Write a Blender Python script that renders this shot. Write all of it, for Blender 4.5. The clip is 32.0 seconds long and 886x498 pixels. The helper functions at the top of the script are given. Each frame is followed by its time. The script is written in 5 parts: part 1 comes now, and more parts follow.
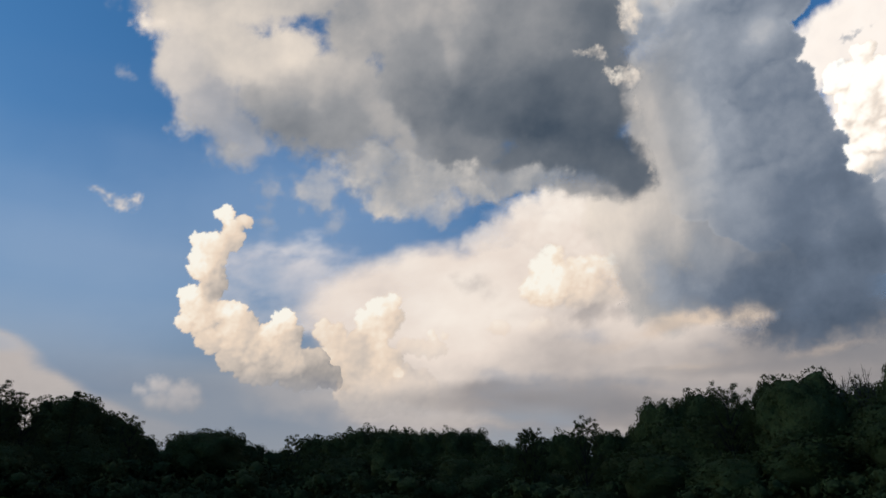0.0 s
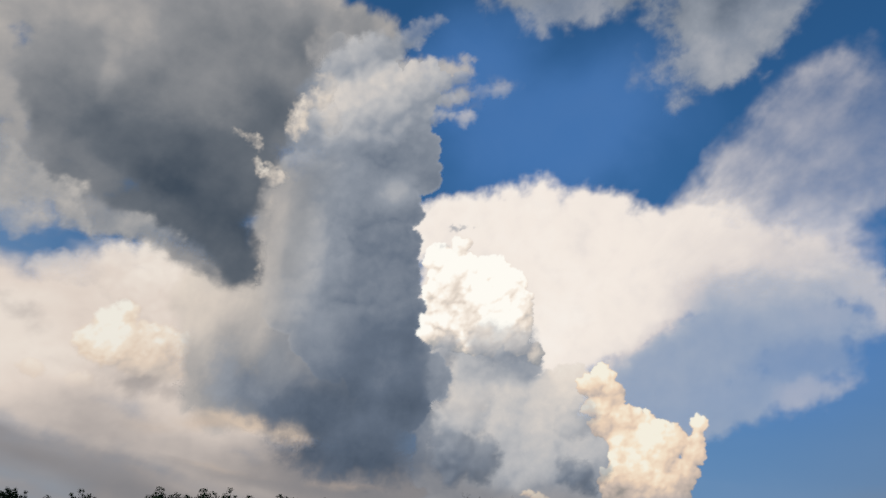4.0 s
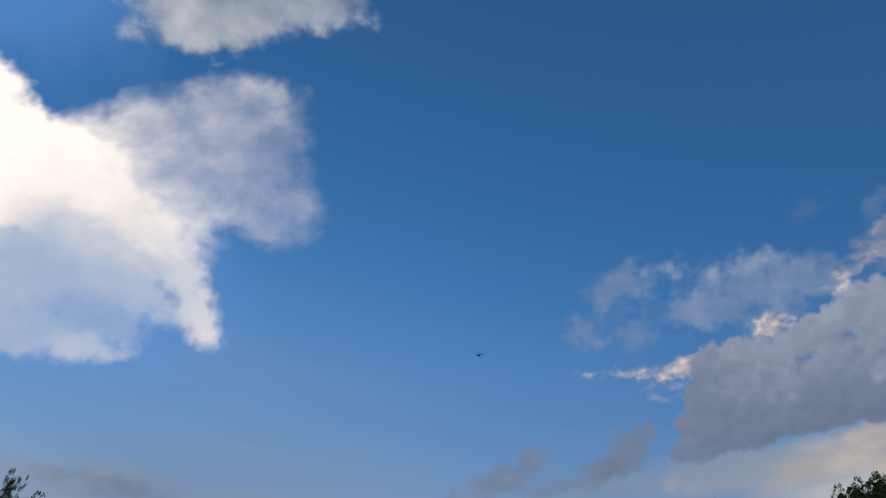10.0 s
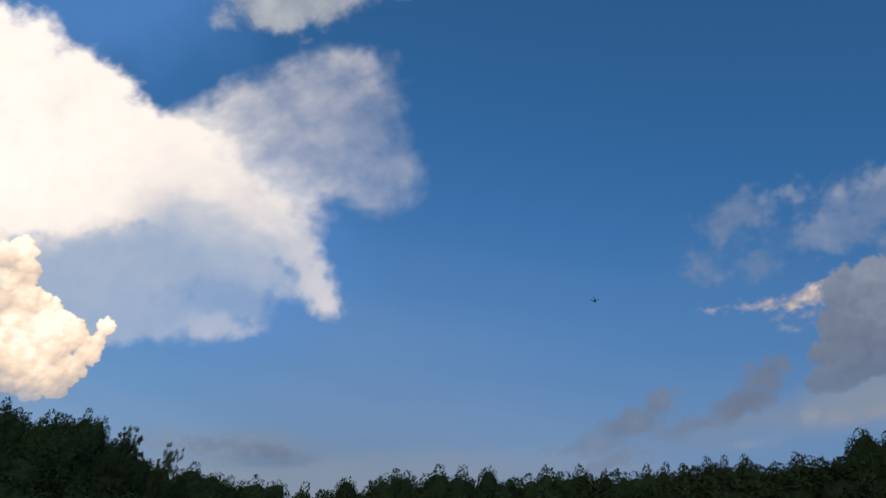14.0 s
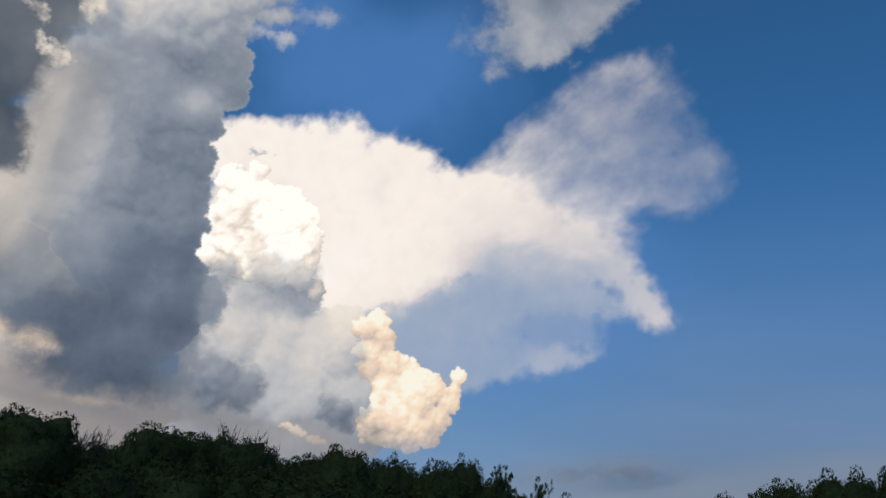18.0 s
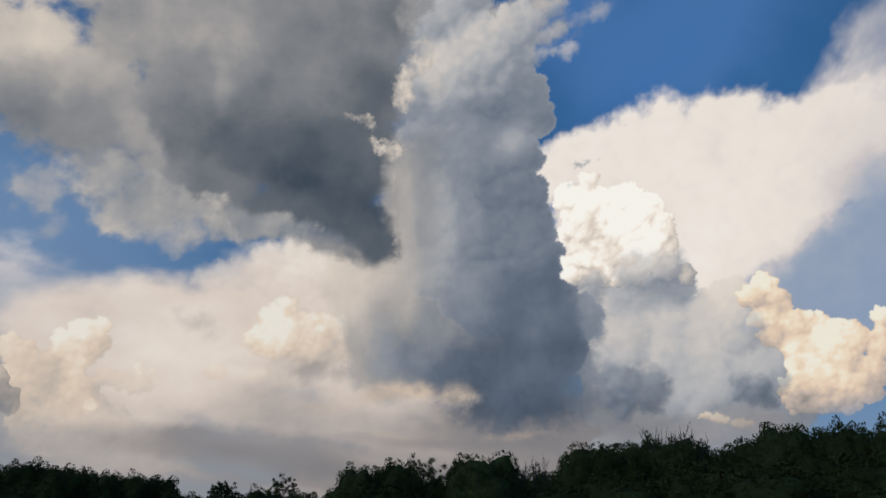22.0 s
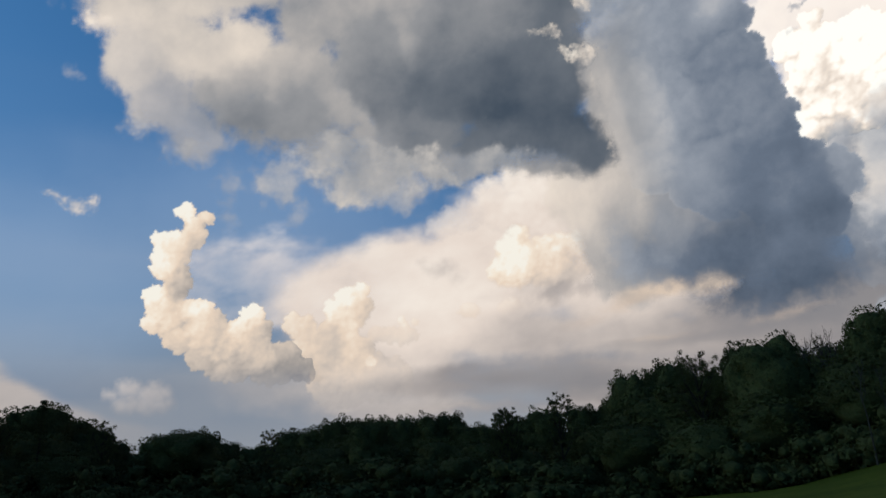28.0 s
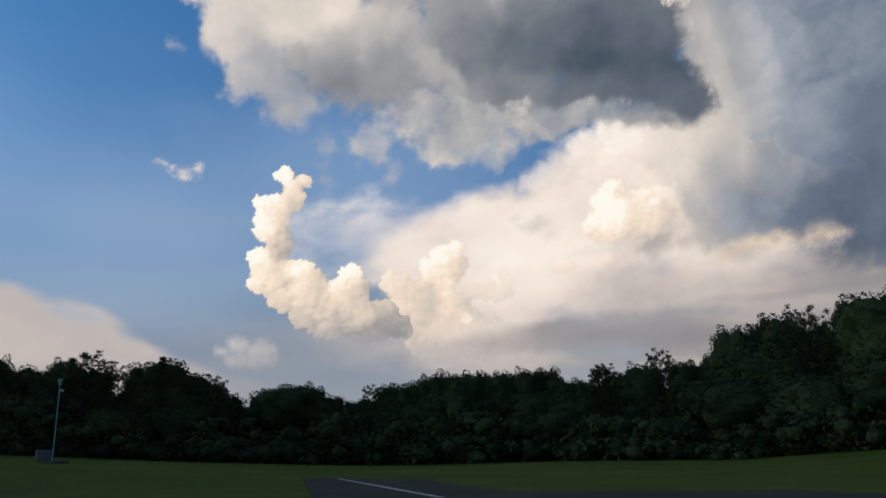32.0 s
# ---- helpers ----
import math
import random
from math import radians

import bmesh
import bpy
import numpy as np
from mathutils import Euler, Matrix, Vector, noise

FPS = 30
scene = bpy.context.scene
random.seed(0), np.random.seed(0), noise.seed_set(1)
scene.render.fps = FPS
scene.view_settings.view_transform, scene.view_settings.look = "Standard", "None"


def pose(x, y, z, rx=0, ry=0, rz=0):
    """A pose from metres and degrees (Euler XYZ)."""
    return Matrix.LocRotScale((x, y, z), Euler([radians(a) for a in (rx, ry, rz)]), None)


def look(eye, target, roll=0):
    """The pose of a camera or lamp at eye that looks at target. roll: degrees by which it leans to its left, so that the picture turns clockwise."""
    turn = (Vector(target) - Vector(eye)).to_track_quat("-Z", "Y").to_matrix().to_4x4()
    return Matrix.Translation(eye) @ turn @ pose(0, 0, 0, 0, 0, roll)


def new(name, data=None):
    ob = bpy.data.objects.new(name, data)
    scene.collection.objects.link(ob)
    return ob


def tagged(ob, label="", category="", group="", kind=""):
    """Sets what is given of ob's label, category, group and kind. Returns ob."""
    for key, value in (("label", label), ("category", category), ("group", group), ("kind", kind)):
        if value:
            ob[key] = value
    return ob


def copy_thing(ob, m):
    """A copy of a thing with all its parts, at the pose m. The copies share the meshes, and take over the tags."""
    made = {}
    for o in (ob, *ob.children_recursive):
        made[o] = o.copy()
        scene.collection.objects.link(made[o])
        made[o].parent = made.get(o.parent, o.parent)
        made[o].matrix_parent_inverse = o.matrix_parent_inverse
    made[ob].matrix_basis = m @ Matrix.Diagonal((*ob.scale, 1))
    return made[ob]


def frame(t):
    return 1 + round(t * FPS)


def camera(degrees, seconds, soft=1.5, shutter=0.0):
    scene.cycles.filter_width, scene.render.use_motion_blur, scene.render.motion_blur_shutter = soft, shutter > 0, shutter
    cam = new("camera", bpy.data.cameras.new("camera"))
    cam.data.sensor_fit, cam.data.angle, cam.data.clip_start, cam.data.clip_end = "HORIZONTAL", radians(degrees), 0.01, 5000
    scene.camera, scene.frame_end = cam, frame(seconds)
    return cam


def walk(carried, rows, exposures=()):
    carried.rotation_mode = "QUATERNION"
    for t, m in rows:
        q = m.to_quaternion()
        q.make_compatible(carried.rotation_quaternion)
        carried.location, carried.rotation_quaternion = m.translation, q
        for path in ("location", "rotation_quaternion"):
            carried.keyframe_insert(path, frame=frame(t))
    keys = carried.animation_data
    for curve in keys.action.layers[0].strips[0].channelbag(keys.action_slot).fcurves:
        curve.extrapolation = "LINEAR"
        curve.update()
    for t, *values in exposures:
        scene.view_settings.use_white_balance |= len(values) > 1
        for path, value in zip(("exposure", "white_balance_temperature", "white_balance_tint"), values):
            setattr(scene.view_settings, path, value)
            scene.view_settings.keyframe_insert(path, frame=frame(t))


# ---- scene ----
EYE = 1.7
LENS = 61.0
cam = camera(LENS, 32.0, soft=1.6)
# seconds and the camera's turn (degrees), standing on one spot
PATH = [
    (0.0, 108.96, -1.63, -3.92), (0.5, 109.02, -2.26, -4.89), (1.0, 108.94, -2.93, -6.37), (1.5, 108.93, -3.88, -9.04),
    (2.0, 109.47, -5.36, -13.33), (2.5, 111.51, -7.36, -19.04), (3.0, 114.73, -9.51, -25.73), (3.5, 117.43, -10.02, -33.07),
    (5.5, 126.72, -11.78, -61.46), (6.0, 128.03, -12.38, -67.89), (6.5, 129.41, -12.37, -74.74), (7.0, 129.31, -12.26, -79.44),
    (7.5, 129.78, -13.02, -85.98), (8.0, 129.53, -12.65, -89.83), (8.5, 129.05, -11.74, -92.26), (9.0, 128.63, -10.70, -94.41),
    (9.5, 128.28, -10.39, -96.09), (10.0, 127.75, -10.57, -96.82), (10.5, 127.19, -10.48, -96.93), (11.0, 126.55, -9.81, -96.74),
    (11.5, 126.22, -10.12, -96.22), (12.0, 125.08, -10.61, -95.16), (12.5, 124.70, -10.01, -93.45), (13.0, 124.53, -9.42, -92.20),
    (13.5, 123.47, -9.86, -90.16), (14.0, 122.42, -10.32, -86.60), (14.5, 121.29, -10.61, -82.39), (16.5, 120.38, -10.73, -72.74),
    (17.0, 119.96, -10.96, -68.63), (17.5, 119.33, -10.81, -63.49), (18.0, 118.93, -11.01, -59.14), (18.5, 118.93, -10.18, -53.88),
    (19.0, 118.15, -9.96, -50.36), (19.5, 117.63, -9.77, -45.81), (20.0, 117.00, -8.89, -42.51), (20.5, 116.43, -8.10, -39.08),
    (21.0, 115.78, -7.03, -34.86), (21.5, 115.22, -5.78, -30.36), (22.0, 114.46, -4.81, -26.28), (22.5, 113.55, -4.32, -23.09),
    (23.0, 112.80, -3.87, -20.25), (23.5, 112.09, -3.46, -17.60), (24.0, 111.08, -2.83, -14.70), (24.5, 110.55, -2.13, -13.33),
    (25.0, 110.29, -1.43, -12.63), (25.5, 109.48, -0.42, -12.06), (27.5, 108.41, 2.00, -7.07), (28.0, 107.83, 2.17, -5.38),
    (28.5, 107.21, 2.08, -4.04), (29.0, 106.60, 2.00, -3.45), (29.5, 106.06, 2.22, -1.92), (30.0, 105.73, 2.31, -0.47),
    (30.5, 105.61, 2.46, 0.05), (31.0, 105.68, 2.91, 0.43), (31.5, 105.28, 2.60, 1.09), (32.0, 104.80, 1.41, 1.81)]

# the film's own exposure sinks while the bright clouds fill the picture
EXPOSURE = [(0, -0.05), (2, -0.12), (3.5, -0.2), (6, -0.2), (7.5, -0.1), (9, 0.05), (10, 0.13), (13, 0.1), (14.5, 0.0), (17, -0.1), (19, -0.17), (23, -0.35), (25.5, -0.22), (28, -0.1), (32, 0.02)]
walk(cam, [(t, pose(0, 0, EYE, rx, ry, rz)) for t, rx, ry, rz in PATH], EXPOSURE)

# ---- light ----
SUN_AZ, SUN_EL = -95.0, 24.0      # clockwise from +y: low on the left, veiled
world = bpy.data.worlds.new("sky")
scene.world = world
world.use_nodes = True
wn = world.node_tree
sky = wn.nodes.new("ShaderNodeTexSky")
sky.sky_type, sky.sun_disc = "NISHITA", False
sky.sun_elevation, sky.sun_rotation = radians(SUN_EL), radians(SUN_AZ)
sky.air_density, sky.dust_density, sky.ozone_density = 1.0, 1.1, 3.0
tint = wn.nodes.new("ShaderNodeMix")          # the film's deep blue
tint.data_type, tint.blend_type = "RGBA", "MULTIPLY"
tint.inputs[0].default_value = 1.0
tint.inputs[7].default_value = (0.37, 0.83, 1.10, 1)
wn.links.new(sky.outputs[0], tint.inputs[6])
wn.links.new(tint.outputs[2], wn.nodes["Background"].inputs[0])
wn.nodes["Background"].inputs[1].default_value = 0.117


def heading(az, el):
    a, e = radians(az), radians(el)
    return Vector((math.sin(a) * math.cos(e), math.cos(a) * math.cos(e), math.sin(e)))


lamp = bpy.data.lights.new("sun", "SUN")
lamp.energy, lamp.angle, lamp.color = 0.34, radians(12), (1.0, 0.84, 0.58)
sun = new("sun", lamp)
sun.matrix_world = look(heading(SUN_AZ, SUN_EL) * 100, (0, 0, 0))


# ---- materials ----
def material(name):
    m = bpy.data.materials.new(name)
    m.use_nodes = True
    t = m.node_tree
    return m, t, t.nodes["Principled BSDF"]


def node(t, kind, **values):
    n = t.nodes.new(kind)
    for k, v in values.items():
        n.inputs[k.replace("_", " ")].default_value = v
    return n


def ramp(t, stops, fac=None):
    n = t.nodes.new("ShaderNodeValToRGB")
    e = n.color_ramp.elements
    while len(e) < len(stops):
        e.new(0.5)
    for el, (p, c) in zip(e, stops):
        el.position, el.color = p, (*c, 1)
    if fac is not None:
        t.links.new(fac, n.inputs[0])
    return n


def rough_surface(name, stops, scale, fine, roughness=0.9, bump=0.3, distance=0.02, random=0.0):
    """Two scales of noise mixed into a colour ramp, with fine relief."""
    m, t, p = material(name)
    geo = t.nodes.new("ShaderNodeNewGeometry")
    a = node(t, "ShaderNodeTexNoise", Scale=scale, Detail=5.0, Roughness=0.6)
    b = node(t, "ShaderNodeTexNoise", Scale=fine, Detail=4.0, Roughness=0.65)
    for n in (a, b):
        t.links.new(geo.outputs["Position"], n.inputs["Vector"])
    mix = t.nodes.new("ShaderNodeMix")
    mix.data_type = "FLOAT"
    mix.inputs[0].default_value = 0.45
    t.links.new(a.outputs[0], mix.inputs[2])
    t.links.new(b.outputs[0], mix.inputs[3])
    fac = mix.outputs[0]
    if random:
        info = t.nodes.new("ShaderNodeObjectInfo")
        add = node(t, "ShaderNodeMath")
        add.operation = "MULTIPLY_ADD"
        t.links.new(info.outputs["Random"], add.inputs[0])
        add.inputs[1].default_value = random
        t.links.new(fac, add.inputs[2])
        sub = node(t, "ShaderNodeMath")
        sub.operation = "SUBTRACT"
        t.links.new(add.outputs[0], sub.inputs[0])
        sub.inputs[1].default_value = random / 2
        fac = sub.outputs[0]
    r = ramp(t, stops, fac)
    t.links.new(r.outputs[0], p.inputs["Base Color"])
    p.inputs["Roughness"].default_value = roughness
    p.inputs["Specular IOR Level"].default_value = 0.5 if roughness < 0.7 else 0.03
    bm_ = node(t, "ShaderNodeBump", Strength=bump, Distance=distance)
    t.links.new(b.outputs[0], bm_.inputs["Height"])
    t.links.new(bm_.outputs[0], p.inputs["Normal"])
    return m


def srgb(r, g, b):
    return tuple(c / 12.92 if c <= 0.04045 else ((c + 0.055) / 1.055) ** 2.4 for c in (r / 255, g / 255, b / 255))


def cloud_material(name, stops, fine, torn=4.5, strength=1.0, grain=0.05):
    """A cloud of the distant sky, kilometres off, that glows by itself: its light and shade are painted by the mesh's
    own tone, thinner or thicker by its cover.
    """
    m, t, p = material(name)
    t.nodes.remove(p)
    out = t.nodes["Material Output"]
    geo = t.nodes.new("ShaderNodeNewGeometry")
    cover = t.nodes.new("ShaderNodeAttribute")
    cover.attribute_name = "cover"
    density = t.nodes.new("ShaderNodeAttribute")
    density.attribute_name = "thickness"
    tone = t.nodes.new("ShaderNodeAttribute")
    tone.attribute_name = "tone"
    n1 = node(t, "ShaderNodeTexNoise", Scale=fine, Detail=6.0, Roughness=0.62, Distortion=0.6)
    n2 = node(t, "ShaderNodeTexNoise", Scale=fine * 0.23, Detail=4.0, Roughness=0.6)
    for n in (n1, n2):
        t.links.new(geo.outputs["Position"], n.inputs["Vector"])

    def math_(op, a, b, c=None, clamp=False):
        n = t.nodes.new("ShaderNodeMath")
        n.operation, n.use_clamp = op, clamp
        for i, v in enumerate((a, b, c)):
            if v is None:
                continue
            if isinstance(v, (int, float)):
                n.inputs[i].default_value = v
            else:
                t.links.new(v, n.inputs[i])
        return n.outputs[0]
    c = cover.outputs["Fac"]
    both = math_("ADD", math_("SUBTRACT", n1.outputs[0], 0.5), math_("SUBTRACT", n2.outputs[0], 0.5))
    edge = math_("MULTIPLY", math_("MULTIPLY", c, math_("SUBTRACT", 1.0, c)), torn)
    alpha = math_("MULTIPLY", math_("MULTIPLY_ADD", both, edge, c, True), density.outputs["Fac"])
    shade = math_("MULTIPLY_ADD", both, grain, tone.outputs["Fac"], True)
    r = ramp(t, stops, shade)
    glow = t.nodes.new("ShaderNodeEmission")
    t.links.new(r.outputs[0], glow.inputs[0])
    glow.inputs[1].default_value = strength
    clear = t.nodes.new("ShaderNodeBsdfTransparent")
    mix = t.nodes.new("ShaderNodeMixShader")
    t.links.new(alpha, mix.inputs[0])
    t.links.new(clear.outputs[0], mix.inputs[1])
    t.links.new(glow.outputs[0], mix.inputs[2])
    t.links.new(mix.outputs[0], out.inputs[0])
    m.cycles.emission_sampling = "NONE"
    return m


# glowing cloud ramps, from painted shade up to painted sunlight
GREYS = [(0.0, srgb(70, 86, 106)), (0.22, srgb(101, 113, 128)), (0.45, srgb(150, 153, 158)), (0.62, srgb(192, 187, 182)), (0.8, srgb(230, 217, 204)),
         (0.92, srgb(250, 240, 228)), (1.0, srgb(255, 252, 244))]
CLOUD = cloud_material("cloud", GREYS, 0.02, strength=1.08)
CLOUD_SOFT = cloud_material("cloud_soft", GREYS, 0.005, 1.0, 1.05)
CLOUD_BRIGHT = cloud_material("cloud_bright", GREYS, 0.034, 3.0, 1.14, 0.06)
CLOUD_SMOOTH = cloud_material("cloud_smooth", [(0.0, srgb(84, 104, 134)), (0.45, srgb(146, 163, 188)), (0.6, srgb(180, 187, 199)), (0.76, srgb(224, 215, 211)),
                                               (0.92, srgb(249, 239, 230)), (1.0, srgb(255, 250, 244))], 0.007, 1.6, 1.09)
CLOUD_DULL = cloud_material("cloud_dull", [(0.0, srgb(68, 80, 94)), (0.22, srgb(105, 112, 121)), (0.45, srgb(149, 150, 153)), (0.62, srgb(190, 184, 179)), (0.8, srgb(228, 216, 203)),
                                           (1.0, srgb(252, 242, 228))], 0.02, 4.5, 1.06)
CLOUD_FOLD = cloud_material("cloud_fold", [(0.0, srgb(92, 101, 114)), (0.22, srgb(117, 121, 129)), (0.45, srgb(158, 152, 151)), (0.62, srgb(197, 187, 181)), (0.8, srgb(234, 220, 209)),
                                           (1.0, srgb(253, 244, 233))], 0.008, 0.8, 1.03)
CLOUD_GOLD = cloud_material("cloud_gold", [(0.0, srgb(104, 108, 120)), (0.4, srgb(168, 160, 154)), (0.62, srgb(209, 192, 180)), (0.8, srgb(244, 218, 193)),
                                           (0.92, srgb(254, 236, 211)), (1.0, srgb(255, 249, 232))], 0.034, 3.0, 1.04, 0.08)
CLOUD_SLATE = cloud_material("cloud_slate", [(0.0, srgb(71, 84, 101)), (0.22, srgb(102, 114, 131)), (0.45, srgb(148, 155, 166)), (0.62, srgb(190, 190, 192)), (0.8, srgb(230, 220, 210)),
                                             (1.0, srgb(254, 248, 238))], 0.034, 3.0, 1.1, 0.07)
CLOUD_COOL = cloud_material("cloud_cool", [(0.0, srgb(84, 97, 120)), (0.3, srgb(112, 124, 146)), (0.5, srgb(148, 156, 174)),
                                           (0.75, srgb(212, 206, 206)), (1.0, srgb(246, 234, 222))], 0.02, 3.0, 1.0, 0.07)
CLOUD_WARM = cloud_material("cloud_warm", [(0.0, srgb(108, 112, 122)), (0.4, srgb(166, 160, 156)), (0.62, srgb(208, 195, 183)), (0.8, srgb(240, 219, 198)),
                                           (0.92, srgb(252, 237, 218)), (1.0, srgb(255, 250, 238))], 0.034, 3.0, 0.98, 0.08)
CLOUD_PEACH = cloud_material("cloud_peach", [(0.0, srgb(112, 112, 120)), (0.5, srgb(176, 164, 158)), (0.72, srgb(222, 199, 178)), (0.85, srgb(240, 218, 196)),
                                             (1.0, srgb(252, 238, 220))], 0.02, 2.0, 0.93, 0.06)
HAZE = cloud_material("haze", [(0.0, srgb(92, 112, 140)), (0.5, srgb(126, 138, 156)), (1.0, srgb(176, 172, 170))], 0.004)
# glowing sky-blue for thin sheets that lighten the blue
SKY_VEIL = cloud_material("sky_veil", [(0.0, srgb(64, 128, 204)), (1.0, srgb(184, 204, 224))], 0.004, 1.0)
BARK = rough_surface("bark", [(0.25, (0.012, 0.010, 0.008)), (0.7, (0.04, 0.034, 0.028))], 1.5, 14.0, bump=0.6)
DEADWOOD = rough_surface("dead_wood", [(0.25, (0.022, 0.020, 0.018)), (0.75, (0.06, 0.054, 0.048))], 1.2, 12.0, bump=0.5)
LEAF = rough_surface("leaves", [(0.2, (0.031, 0.034, 0.014)), (0.5, (0.046, 0.050, 0.019)), (0.85, (0.070, 0.072, 0.026))], 0.35, 1.2,
                     roughness=0.8, bump=0.2, random=0.3)
INNER = rough_surface("inner_leaves", [(0.32, (0.030, 0.034, 0.014)), (0.5, (0.044, 0.048, 0.019)), (0.72, (0.062, 0.066, 0.026))], 0.5, 2.6,
                      roughness=0.9, bump=1.0, distance=0.25, random=0.3)
GRASS = rough_surface("grass", [(0.3, (0.034, 0.042, 0.006)), (0.47, (0.058, 0.070, 0.009)), (0.58, (0.080, 0.090, 0.012)), (0.68, (0.115, 0.108, 0.022))],
                      0.12, 2.2, bump=0.6, distance=0.05)
ASPHALT = rough_surface("asphalt", [(0.3, (0.032, 0.027, 0.023)), (0.7, (0.062, 0.053, 0.046))], 0.3, 30.0, bump=0.4, distance=0.006)
WHITE_LINE = rough_surface("road_paint", [(0.3, (0.24, 0.22, 0.20)), (0.7, (0.46, 0.43, 0.40))], 1.0, 20.0, bump=0.2, distance=0.003)
CONCRETE = rough_surface("concrete", [(0.3, (0.05, 0.046, 0.042)), (0.7, (0.11, 0.10, 0.09))], 0.8, 16.0, bump=0.3, distance=0.01)
WHITE_METAL = rough_surface("white_metal", [(0.3, (0.22, 0.22, 0.21)), (0.7, (0.36, 0.35, 0.34))], 2.0, 18.0, roughness=0.4, bump=0.1, distance=0.003)
GREY_METAL = rough_surface("grey_metal", [(0.3, (0.09, 0.09, 0.09)), (0.7, (0.17, 0.17, 0.165))], 2.0, 18.0, roughness=0.5, bump=0.1, distance=0.003)
DARK_PLASTIC = rough_surface("dark_plastic", [(0.3, (0.02, 0.02, 0.022)), (0.7, (0.05, 0.05, 0.055))], 9.0, 60.0, roughness=0.45, bump=0.1, distance=0.001)


# ---- helpers of this scene ----
def mesh_of(name, verts, faces, mat, smooth=False):
    me = bpy.data.meshes.new(name)
    me.from_pydata([tuple(v) for v in verts], [], [tuple(f) for f in faces])
    me.materials.append(mat)
    if smooth:
        me.polygons.foreach_set("use_smooth", [True] * len(me.polygons))
    me.update()
    return me


def part(name, bm, mat, parent, label=""):
    """Links a bmesh, or a finished mesh, as one part under a thing."""
    if isinstance(bm, bmesh.types.BMesh):
        me = bpy.data.meshes.new(name)
        bm.to_mesh(me)
        bm.free()
        me.materials.append(mat)
    else:
        me = bm
    ob = new(name, me)
    ob.parent = parent
    return tagged(ob, label)


def ring_tube(verts, faces, points, radii, sides=7):
    """Adds a tapered tube along points to the lists."""
    base = len(verts)
    for i, (p, r) in enumerate(zip(points, radii)):
        q = points[min(i + 1, len(points) - 1)] - points[max(i - 1, 0)]
        side = q.cross(Vector((0.31, 0.94, 0.13)))
        side = side.normalized() if side.length > 1e-6 else Vector((1, 0, 0))
        up = q.normalized().cross(side)
        for k in range(sides):
            a = 2 * math.pi * k / sides
            verts.append(p + (side * math.cos(a) + up * math.sin(a)) * r)
    for i in range(len(points) - 1):
        for k in range(sides):
            a, b = base + i * sides + k, base + i * sides + (k + 1) % sides
            faces.append((a, b, b + sides, a + sides))
    faces.append(tuple(base + (len(points) - 1) * sides + k for k in range(sides)))


# ---- clouds ----
def lattice(ix, iy, seed):
    h = (ix.astype(np.int64) * 374761393 + iy.astype(np.int64) * 668265263 + seed * 1442695041) & 0x7FFFFFFF
    h = ((h ^ (h >> 13)) * 1274126177) & 0x7FFFFFFF
    return (h ^ (h >> 16)) & 0xFFFF


def gradient_noise(x, y, seed):
    x0, y0 = np.floor(x), np.floor(y)
    fx, fy = x - x0, y - y0
    sx, sy = (f * f * f * (f * (f * 6 - 15) + 10) for f in (fx, fy))
    total = 0
    for dx in (0, 1):
        for dy in (0, 1):
            a = lattice(x0 + dx, y0 + dy, seed) * (2 * math.pi / 65536)
            g = np.cos(a) * (fx - dx) + np.sin(a) * (fy - dy)
            total = total + g * (sx if dx else 1 - sx) * (sy if dy else 1 - sy)
    return total * 1.4


def layered(x, y, seed, octaves=5, gain=0.52, billow=False):
    total, amp, norm = 0, 1.0, 0.0
    for o in range(octaves):
        n = gradient_noise(x * 2.03 ** o + 17.3 * o, y * 2.03 ** o - 9.1 * o, seed + o)
        total = total + amp * (1 - 2.6 * np.abs(n) if billow else n)
        norm += amp
        amp *= gain
    return total / norm


def smooth01(x):
    x = np.clip(x, 0, 1)
    return x * x * (3 - 2 * x)


cloud_count = [0]


def spread_out(field, cells):
    """Softens a grid over about that many cells."""
    for _ in range(2):
        for axis in (0, 1):
            n = max(1, int(round(cells)))
            pad = np.concatenate([np.repeat(np.take(field, [0], axis), n + 1, axis), field, np.repeat(np.take(field, [-1], axis), n, axis)], axis)
            s = np.cumsum(pad, axis)
            size = field.shape[axis]
            hi = np.take(s, range(2 * n + 1, 2 * n + 1 + size), axis)
            lo = np.take(s, range(0, size), axis)
            field = (hi - lo) / (2 * n + 1)
    return field


